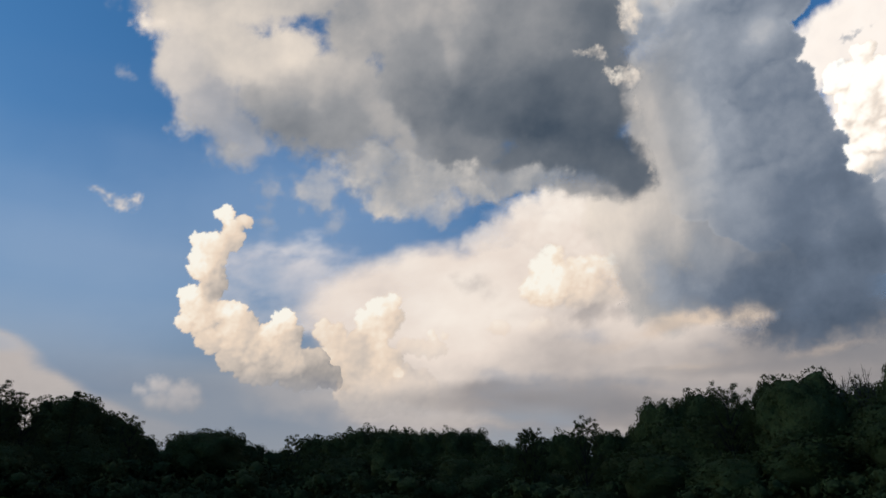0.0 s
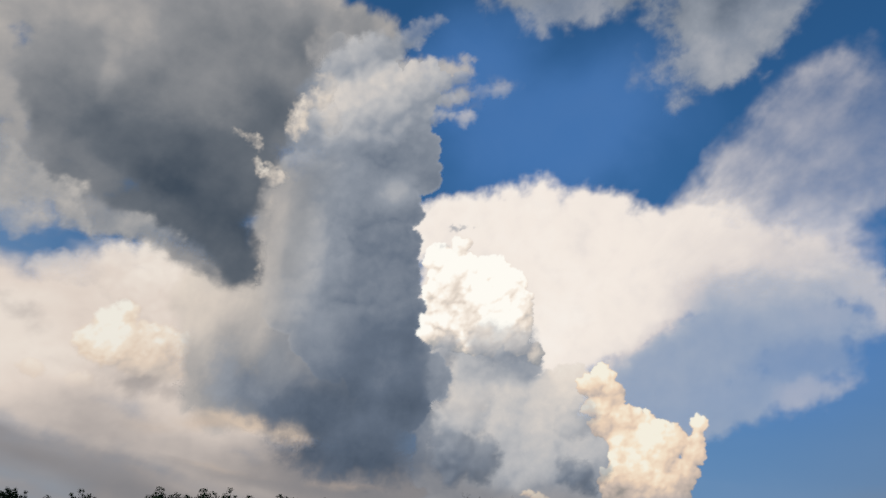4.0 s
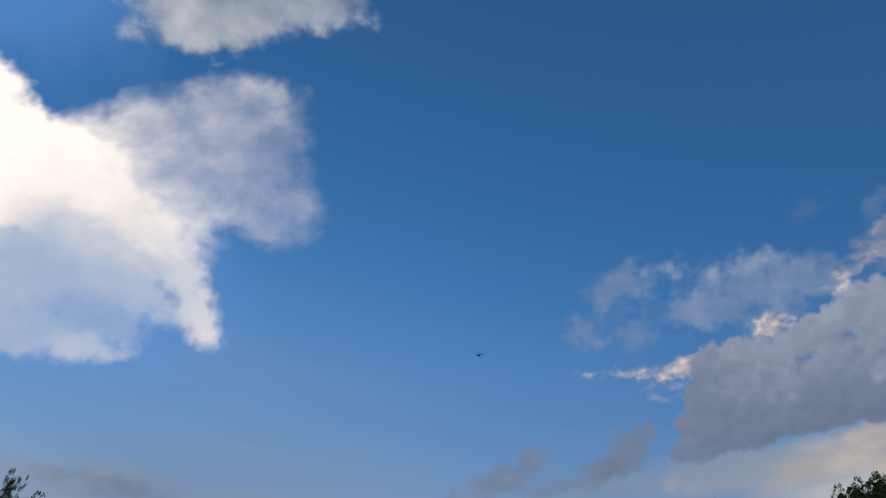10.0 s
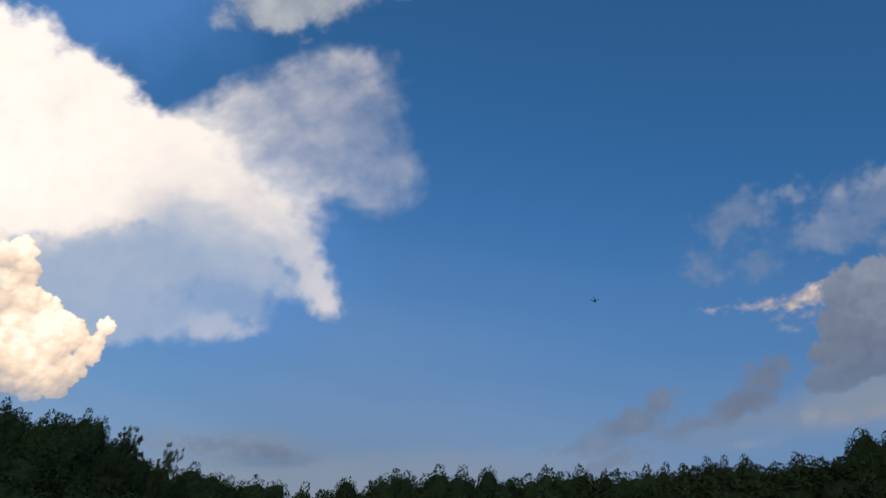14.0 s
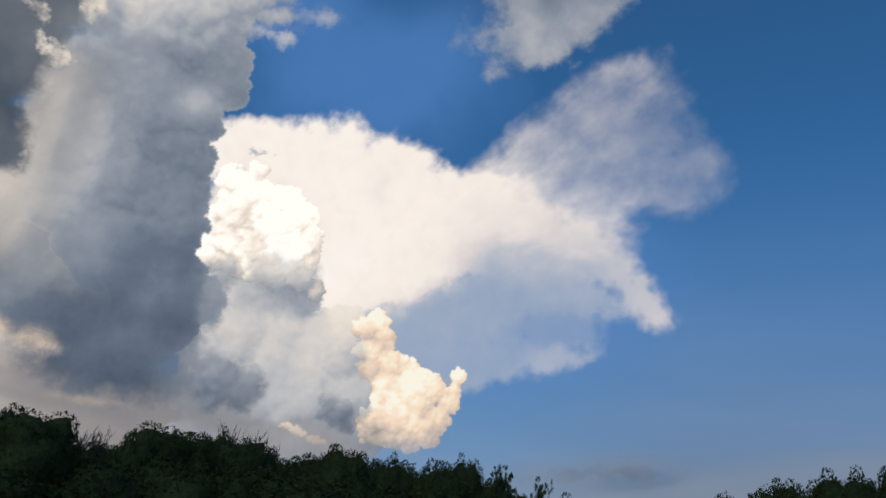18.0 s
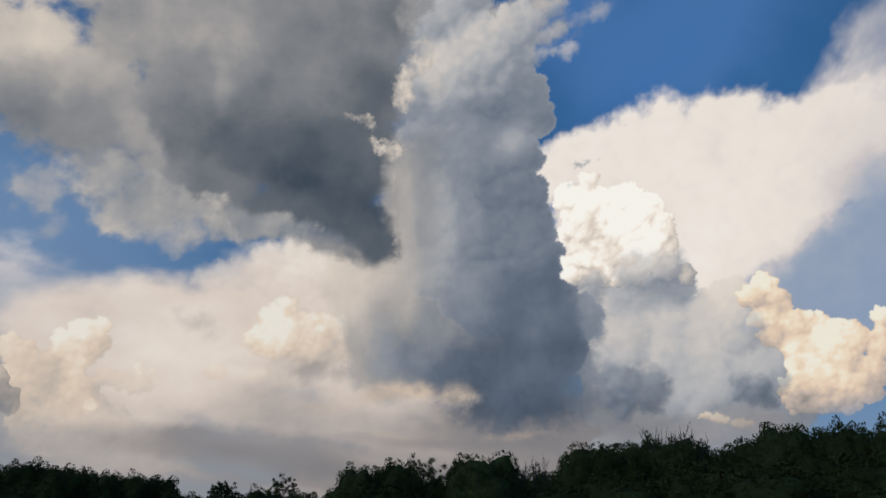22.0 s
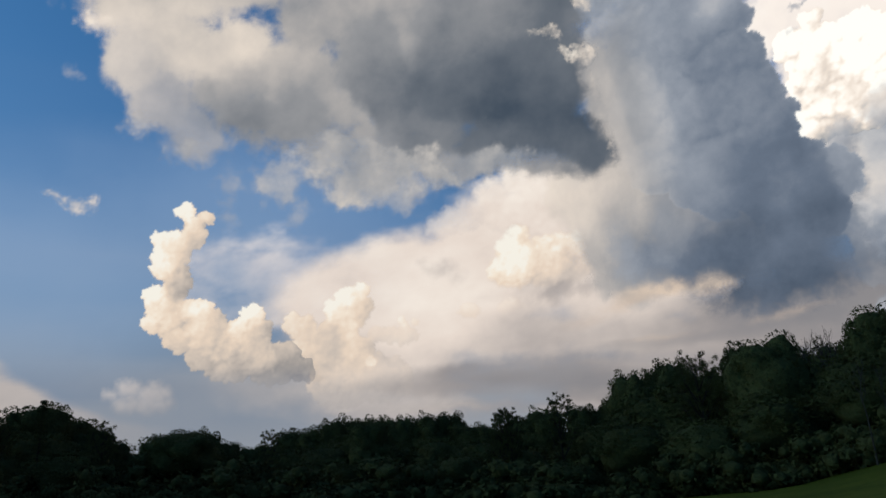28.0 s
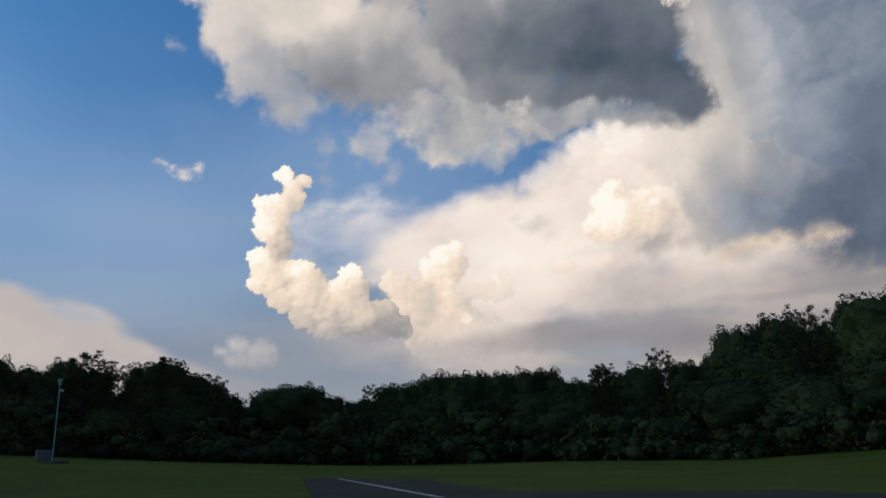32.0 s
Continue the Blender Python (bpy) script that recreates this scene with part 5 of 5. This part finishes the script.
def make_pine(seed, height, spread, label):
    """A small conifer: tiers of drooping boughs on a straight trunk."""
    rng = np.random.default_rng(seed)
    tree = tagged(new("tree"), label, "tree", "trees of the woods")
    tv, tf, lobes = [], [], []
    r0 = 0.016 * height
    ring_tube(tv, tf, [Vector((0, 0, -0.6)), Vector((0, 0, height * 0.5)), Vector((0, 0, height * 0.98))], [r0 * 1.2, r0 * 0.7, r0 * 0.1], 8)
    for i in range(44):
        h = 0.35 + 0.63 * i / 44
        a = 2.4 * i
        reach = (spread * (1.03 - h) * 1.3 + 0.15) * rng.uniform(0.6, 1.1)
        start, end = Vector((0, 0, h * height)), Vector((math.sin(a) * reach, math.cos(a) * reach, h * height - 0.1 * reach))
        ring_tube(tv, tf, [start, end], [r0 * 0.25, r0 * 0.06], 4)
        for f in (0.35, 0.7, 1.0):
            q = 0.16 * spread * (1.2 - 0.5 * f) * rng.uniform(0.7, 1.2)
            lobes.append((tuple(start.lerp(end, f)), (q * 1.4, q * 1.4, q * 0.6)))
    part("trunk", mesh_of("trunk", tv, tf, BARK, True), BARK, tree)
    area = sum(r[0] * r[1] + r[0] * r[2] for c, r in lobes)
    lv, lf = leaf_cloud(rng, lobes, 4.5 * 10000 / area, 0.085, 0.3)
    part("crown", mesh_of("crown", lv, lf, LEAF), LEAF, tree)
    return tree


def make_snag(seed, height, label):
    """A dead tree: bare forked limbs and twigs."""
    rng = np.random.default_rng(seed)
    tree = tagged(new("dead_tree"), label, "dead tree", "bare trees of the woods")
    tv, tf = [], []
    pts = [Vector((0.05 * i * rng.normal(), 0.05 * i * rng.normal(), height * i / 6 - 0.5)) for i in range(7)]
    r0 = 0.010 * height
    ring_tube(tv, tf, pts, [r0 * (1.2 - 1.1 * i / 6.2) for i in range(7)], 7)
    part("trunk", mesh_of("trunk", tv, tf, DEADWOOD, True), DEADWOOD, tree)
    for i in range(9):
        bv, bf = [], []
        h = rng.uniform(0.5, 0.98)
        s = pts[int(h * 6)].lerp(pts[min(6, int(h * 6) + 1)], h * 6 % 1)
        a = rng.uniform(0, 6.28)
        ln = height * rng.uniform(0.10, 0.2)
        e = s + Vector((math.sin(a) * 0.55, math.cos(a) * 0.55, 1.0)).normalized() * ln
        m = s.lerp(e, 0.5) + Vector((rng.normal(), rng.normal(), 0)) * 0.12
        ring_tube(bv, bf, [s, m, e], [r0 * 0.4, r0 * 0.25, r0 * 0.06], 5)
        for k in range(5):
            f = rng.uniform(0.3, 1.0)
            b = s.lerp(e, f)
            tip = b + Vector((rng.normal() * 0.5, rng.normal() * 0.5, rng.uniform(0.5, 1.2))) * ln * 0.35
            ring_tube(bv, bf, [b, tip], [r0 * 0.12, r0 * 0.03], 4)
        part("limb", mesh_of("limb", bv, bf, DEADWOOD, True), DEADWOOD, tree)
    return tree


def make_bush(seed, label):
    rng = np.random.default_rng(seed)
    bush = tagged(new("bush"), label, "bush", "undergrowth at the field's edge")
    lobes, iv, jf = [], [], []
    for i in range(12):
        a = 2.4 * i
        r = 1.5 * math.sqrt(i / 12)
        s = rng.uniform(0.6, 1.05)
        lobes.append(((math.sin(a) * r, math.cos(a) * r, rng.uniform(0.25, 2.6) * (1.15 - r / 2.4)), (s, s, s * 0.85)))
        ball(rng, lobes[-1][0], [0.58 * s] * 3, iv, jf, 1)
    sv, sf = [], []
    ring_tube(sv, sf, [Vector((0, 0, -0.2)), Vector((0.1, 0.05, 0.8)), Vector((0.05, 0.2, 1.7))], [0.07, 0.05, 0.02], 6)
    part("stem", mesh_of("stem", sv, sf, BARK), BARK, bush)
    lv, lf = leaf_cloud(rng, lobes, 260, 0.12)
    part("foliage", mesh_of("foliage", lv, lf, LEAF), LEAF, bush)
    part("inner_foliage", mesh_of("inner_foliage", iv, jf, INNER, True), INNER, bush)
    return bush


# skyline of the woods: heading and height of the treetops, degrees
LINE = [(-54.0, 7.5), (-40.0, 7.0), (-29.4, 5.9), (-28.1, 6.6), (-26.8, 7.0), (-25.5, 6.5), (-24.2, 6.1), (-22.9, 6.6), (-21.6, 6.7), (-20.3, 6.2), (-19.0, 5.7),
        (-17.7, 5.3), (-16.4, 3.5), (-15.1, 4.3), (-13.8, 4.9), (-12.5, 5.0), (-11.2, 4.6), (-9.9, 4.3), (-8.6, 4.1), (-7.3, 4.7), (-6.0, 4.6), (-4.7, 5.2), (-3.4, 5.5),
        (-2.1, 5.6), (-0.8, 5.6), (0.5, 5.6), (1.8, 5.6), (3.1, 5.6), (4.4, 5.7), (5.7, 5.5), (7.0, 5.4), (8.3, 5.3), (9.6, 5.4), (10.9, 5.4), (12.2, 5.6), (13.5, 5.6),
        (14.8, 6.0)]
LINE_FAR = [(16.1, 6.5), (17.4, 6.3), (18.7, 7.0), (20.0, 7.6), (21.3, 8.0), (22.6, 8.3), (23.9, 8.6), (25.2, 8.6), (26.5, 8.8), (27.8, 9.1), (29.1, 8.6),
        (30.4, 8.3), (31.7, 8.5), (33.0, 8.7), (34.3, 9.9), (35.6, 10.6), (36.9, 11.0), (38.2, 11.0), (39.5, 11.0), (40.8, 11.2), (42.1, 11.5), (43.4, 11.3),
        (44.7, 11.5), (46.0, 11.5), (47.3, 11.8), (48.6, 12.2), (49.9, 12.5), (51.2, 12.5), (52.5, 12.6), (53.8, 12.7), (55.1, 12.3), (56.4, 12.9), (57.7, 13.0),
        (59.0, 13.2), (60.3, 13.4), (61.6, 13.2), (62.9, 12.7), (64.2, 13.0), (65.5, 12.1), (66.0, 11.9), (68.0, 11.7), (70.0, 12.2), (75.0, 12.9), (78.5, 14.6),
        (80.0, 14.7), (82.0, 14.9), (84.0, 15.5), (86.0, 16.1), (88.0, 16.5), (90.0, 16.8), (96.0, 17.8), (100.0, 18.3), (103.1, 19.4), (106.8, 19.9), (110.1, 20.2),
        (111.5, 20.1), (112.9, 20.9), (114.1, 21.4), (116.4, 21.5), (118.7, 21.6), (120.5, 21.9), (121.7, 22.6), (122.5, 22.9), (123.3, 23.7), (124.3, 24.3), (125.0, 25.1),
        (142.0, 27.0)]
SKYLINE = LINE + LINE_FAR


def crest(a):
    return float(np.interp(a, [p[0] for p in SKYLINE], [p[1] for p in SKYLINE]))


KINDS = [make_tree(11, 15, 4.4, 0.22, "dark green broadleaf tree with a rounded lumpy crown"),
         make_tree(12, 15, 5.4, 0.30, "dark green broadleaf tree with a wide domed crown"),
         make_tree(13, 15, 3.7, 0.20, "dark green broadleaf tree with a tall narrow crown"),
         make_tree(14, 15, 4.8, 0.34, "deep green broadleaf tree in the woods"),
         make_tree(15, 15, 4.1, 0.24, "shaded green broadleaf tree with clumped foliage"),
         make_tree(16, 15, 5.0, 0.40, "dark broadleaf tree with a flat-topped leafy crown")]
FRONT = [make_tree(17, 15, 5.0, 0.12, "dark leafy tree at the front of the woods", 4200, 0.19),
         make_tree(18, 15, 4.5, 0.10, "deep green tree hung with foliage to the ground", 4200, 0.19)]
OPEN = [make_open_tree(21, 15, 4.6, 0.52, "open-crowned tree with sky showing between its limbs"),
        make_open_tree(22, 15, 5.2, 0.58, "thin-leaved tree with spreading bare limbs")]
PINE = make_pine(31, 15, 2.2, "small pine standing above the treetops")
SNAGS = [make_snag(41, 15, "bare grey dead tree with broken twigs"), make_snag(42, 15, "bleached dead trunk with forked bare limbs")]
BUSHES = [make_bush(51, "dense green bush at the woods' edge"), make_bush(52, "rounded leafy shrub in front of the trees")]
first = set()


def plant(kind, a, d, top, wide=1.0, turn=0.0, ref=15.0):
    """Sets a tree at heading a and distance d so that its top stands top degrees above the eye."""
    p = heading(a, 0) * d
    z = lift(p.x, p.y)
    h = EYE + d * math.tan(radians(top)) - z
    s = h / ref
    m = Matrix.Translation((p.x, p.y, z)) @ Matrix.Rotation(turn, 4, "Z") @ Matrix.Diagonal((s * wide, s * wide, s, 1))
    if kind.name not in first:
        first.add(kind.name)
        kind.matrix_world = m
        return kind
    return copy_thing_scaled(kind, m)


def copy_thing_scaled(kind, m):
    keep = kind.matrix_basis.copy()
    kind.matrix_basis = Matrix.Identity(4)
    made = copy_thing(kind, m)
    kind.matrix_basis = keep
    return made


# trees that stand out of the skyline
STANDING = ((OPEN[1], 24.6, 88, 8.9, 0.61), (KINDS[0], 27.6, 88, 9.3, 0.70), (OPEN[0], 14.4, 88, 6.7, 0.56), (OPEN[0], 9.9, 88, 5.8, 0.47),
            (KINDS[3], 37.1, 88, 11.1, 0.87), (KINDS[0], 42.4, 88, 11.5, 0.56), (OPEN[1], 9.8, 88, 5.7, 0.39), (KINDS[1], 28.7, 84, 9.9, 0.77),
            (KINDS[4], 35.3, 84, 10.3, 0.56), (KINDS[2], 37.3, 84, 10.9, 0.48), (KINDS[4], 39.4, 84, 11.0, 0.40), (OPEN[0], 61.0, 84, 13.7, 0.36),
            (OPEN[1], 63.9, 84, 13.2, 0.24), (KINDS[2], 53.0, 84, 12.8, 0.44), (KINDS[0], 57.2, 84, 13.2, 0.61), (KINDS[5], 49.8, 84, 12.5, 0.47),
            (OPEN[0], -26.9, 88, 7.1, 0.86), (OPEN[1], -24.6, 88, 6.1, 0.54), (PINE, -22.0, 88, 6.9, 0.93), (OPEN[1], -18.1, 88, 5.4, 0.57),
            (OPEN[0], -7.2, 88, 4.8, 0.56), (KINDS[1], -13.2, 88, 5.0, 1.34), (KINDS[0], 0.1, 88, 5.9, 0.83), (OPEN[0], 10.4, 88, 5.8, 0.51))


def clearing(a):
    """How far the trees behind stay below a thin crown that shows the sky."""
    return max([1.5 * math.exp(-((a - s[1]) / 1.0) ** 2) for s in STANDING if s[0] in OPEN] + [0.0])


rng = np.random.default_rng(5)
for row, (back, drop, pace) in enumerate(((22, 0.0, 1.9), (12, 0.9, 3.2), (2, 2.6, 4.8))):
    a = -46.0 + row
    while a < 138:
        d = edge(a) + back + rng.uniform(-3, 3)
        kind = KINDS[int(rng.integers(len(KINDS)))] if row == 0 else FRONT[int(rng.integers(2))]
        top = crest(a) - clearing(a) + (rng.uniform(-0.2, 0.6) if row == 0 else -drop * rng.uniform(0.6, 1.3) - rng.uniform(0.2, 0.9))
        p = heading(a, 0) * d
        tall = (EYE + d * math.tan(radians(top)) - lift(p.x, p.y)) / 15
        plant(kind, a, d, top, rng.uniform(0.8, 1.15) * min(1.15, 0.8 / tall) * (0.78 if row == 0 else 1.35), rng.uniform(0, 6.28))
        a += pace * rng.uniform(0.8, 1.2) * 80 / d
for kind, a, d, top, wide in STANDING:
    plant(kind, a, d, top, wide, a)
for i, (a, d, top) in enumerate(((31.3, 91, 8.8), (31.8, 91, 9.4), (32.5, 91, 9.1), (32.9, 91, 9.8), (40.7, 91, 11.1), (41.5, 91, 12.2),
                                  (42.2, 91, 11.8), (42.7, 91, 12.5), (44.2, 91, 11.5), (31.6, 91, 9.1), (32.4, 91, 9.3), (32.8, 91, 8.5),
                                  (30.5, 91, 8.2), (40.9, 91, 12.4), (34.5, 70, 7.4), (35.6, 70, 7.2))):
    plant(SNAGS[i % 2], a, d, top, 0.9, 1.7 * i)
for back, least, most, pace in ((-2.5, 0.8, 1.9, 2.0), (4, 1.2, 2.0, 2.8), (15, 1.6, 2.3, 4.0)):
    a = -46.0 + 0.3 * back
    while a < 138:
        d = edge(a) + back + rng.uniform(-1.5, 1.5)
        p = heading(a, 0) * d
        s = rng.uniform(least, most)
        plant(BUSHES[int(rng.integers(2))], a, d, math.degrees(math.atan((lift(p.x, p.y) - EYE + 3.2 * s) / d)), rng.uniform(1.0, 1.5) + 0.02 * back, rng.uniform(0, 6.28), 3.2)
        a += pace * rng.uniform(0.75, 1.25)


# ---- the paved strip, lamp post and box ----
def slab(name, outline, thick, mat, label, category, z=0.0, kind="structure"):
    bm = bmesh.new()
    lower = [bm.verts.new((x, y, lift(x, y) + z - thick)) for x, y in outline]
    upper = [bm.verts.new((x, y, lift(x, y) + z)) for x, y in outline]
    bm.faces.new(upper)
    n = len(outline)
    for i in range(n):
        bm.faces.new((lower[i], lower[(i + 1) % n], upper[(i + 1) % n], upper[i]))
    bmesh.ops.recalc_face_normals(bm, faces=bm.faces)
    me = bpy.data.meshes.new(name)
    bm.to_mesh(me)
    bm.free()
    me.materials.append(mat)
    return tagged(new(name, me), label, category, kind=kind)


slab("pavement", [(-9.6, 45.3), (-6.0, 43.9), (-2.4, 41.3), (-0.1, 33.6), (1.7, 28.6), (10.5, 25.7), (14.0, 20.0), (12.0, 9.0), (-2.6, 8.9), (-5.7, 29.1)], 0.3, ASPHALT,
     "dark asphalt pavement strip crossing the grass", "pavement", 0.10)
slab("road_marking", [(-7.5, 44.3), (-7.3, 44.2), (-0.8, 26.1), (-1.0, 26.1)], 0.02, WHITE_LINE, "thin worn white painted line on the asphalt", "road marking", 0.106)


def lamp_post():
    p = heading(-28.4, 0) * 62
    z = lift(p.x, p.y)
    post = tagged(new("lamp_post"), "slim white metal lamp post on a dark flat base", "lamp post")
    post.location = (p.x, p.y, z)
    bm = bmesh.new()
    bmesh.ops.create_cone(bm, cap_ends=True, segments=14, radius1=0.045, radius2=0.03, depth=5.4)
    bmesh.ops.translate(bm, verts=bm.verts, vec=(0, 0, 2.7))
    part("pole", bm, WHITE_METAL, post)
    bm = bmesh.new()
    bmesh.ops.create_cube(bm, size=1)
    bmesh.ops.scale(bm, verts=bm.verts, vec=(2.2, 0.7, 0.14))
    bmesh.ops.translate(bm, verts=bm.verts, vec=(0, 0, 0.05))
    bmesh.ops.bevel(bm, geom=bm.edges[:], offset=0.04, segments=2, affect="EDGES")
    part("base", bm, CONCRETE, post, "low dark concrete base")
    bm = bmesh.new()
    bmesh.ops.create_cone(bm, cap_ends=True, segments=16, radius1=0.09, radius2=0.15, depth=0.45)
    bmesh.ops.translate(bm, verts=bm.verts, vec=(0, 0, 5.65))
    bmesh.ops.bevel(bm, geom=bm.edges[:], offset=0.02, segments=1, affect="EDGES")
    head = part("lamp_head", bm, WHITE_METAL, post)
    bm = bmesh.new()
    bmesh.ops.create_cone(bm, cap_ends=True, segments=12, radius1=0.07, radius2=0.10, depth=0.22)
    bmesh.ops.rotate(bm, verts=bm.verts, matrix=Matrix.Rotation(radians(100), 3, "Y"))
    bmesh.ops.translate(bm, verts=bm.verts, vec=(0.18, 0, 5.05))
    part("side_lamp", bm, WHITE_METAL, post)
    bm = bmesh.new()
    bmesh.ops.create_cube(bm, size=1)
    bmesh.ops.scale(bm, verts=bm.verts, vec=(0.3, 0.05, 0.05))
    bmesh.ops.translate(bm, verts=bm.verts, vec=(0.05, 0, 5.05))
    part("bracket", bm, GREY_METAL, post)


def cabinet():
    p = heading(-28.95, 0) * 66
    box = tagged(new("utility_cabinet"), "grey slatted metal utility cabinet on the grass", "cabinet")
    box.location = (p.x, p.y, lift(p.x, p.y))
    bm = bmesh.new()
    bmesh.ops.create_cube(bm, size=1)
    bmesh.ops.scale(bm, verts=bm.verts, vec=(1.0, 0.8, 0.75))
    bmesh.ops.translate(bm, verts=bm.verts, vec=(0, 0, 0.375))
    bmesh.ops.bevel(bm, geom=bm.edges[:], offset=0.03, segments=2, affect="EDGES")
    part("body", bm, GREY_METAL, box)
    for i in range(7):
        bm = bmesh.new()
        bmesh.ops.create_cube(bm, size=1)
        bmesh.ops.scale(bm, verts=bm.verts, vec=(0.08, 0.04, 0.62))
        bmesh.ops.translate(bm, verts=bm.verts, vec=(-0.42 + 0.14 * i, -0.415, 0.375))
        part("slat", bm, GREY_METAL, box)
    box.rotation_euler = (0, 0, radians(34))


lamp_post()
cabinet()


# ---- the drone in the air ----
def drone():
    at = heading(93.9, 29.7) * 52 + Vector((0, 0, EYE))
    body = tagged(new("drone"), "small dark four-rotor drone flying against the sky", "drone")
    bm = bmesh.new()
    bmesh.ops.create_cube(bm, size=1)
    bmesh.ops.scale(bm, verts=bm.verts, vec=(0.11, 0.24, 0.08))
    bmesh.ops.bevel(bm, geom=bm.edges[:], offset=0.025, segments=3, affect="EDGES")
    part("body", bm, DARK_PLASTIC, body)
    for sx in (-1, 1):
        for sy in (-1, 1):
            v, f = [], []
            tip = Vector((0.17 * sx, 0.15 * sy, 0.04))
            ring_tube(v, f, [Vector((0.04 * sx, 0.08 * sy, 0)), tip], [0.02, 0.014], 8)
            arm = part("arm", mesh_of("arm", v, f, DARK_PLASTIC, True), DARK_PLASTIC, body)
            bm = bmesh.new()
            bmesh.ops.create_cone(bm, cap_ends=True, segments=12, radius1=0.022, radius2=0.018, depth=0.05)
            bmesh.ops.translate(bm, verts=bm.verts, vec=tip + Vector((0, 0, 0.02)))
            part("motor", bm, DARK_PLASTIC, arm)
            bm = bmesh.new()
            bmesh.ops.create_cube(bm, size=1)
            bmesh.ops.scale(bm, verts=bm.verts, vec=(0.22, 0.02, 0.006))
            bmesh.ops.rotate(bm, verts=bm.verts, matrix=Matrix.Rotation(0.5 * sx + 0.3 * sy, 3, "Z"))
            bmesh.ops.translate(bm, verts=bm.verts, vec=tip + Vector((0, 0, 0.05)))
            part("propeller", bm, DARK_PLASTIC, arm)
    body.matrix_world = Matrix.Translation(at) @ Matrix.Rotation(radians(-60), 4, "Z") @ Matrix.Rotation(radians(-12), 4, "X")


drone()
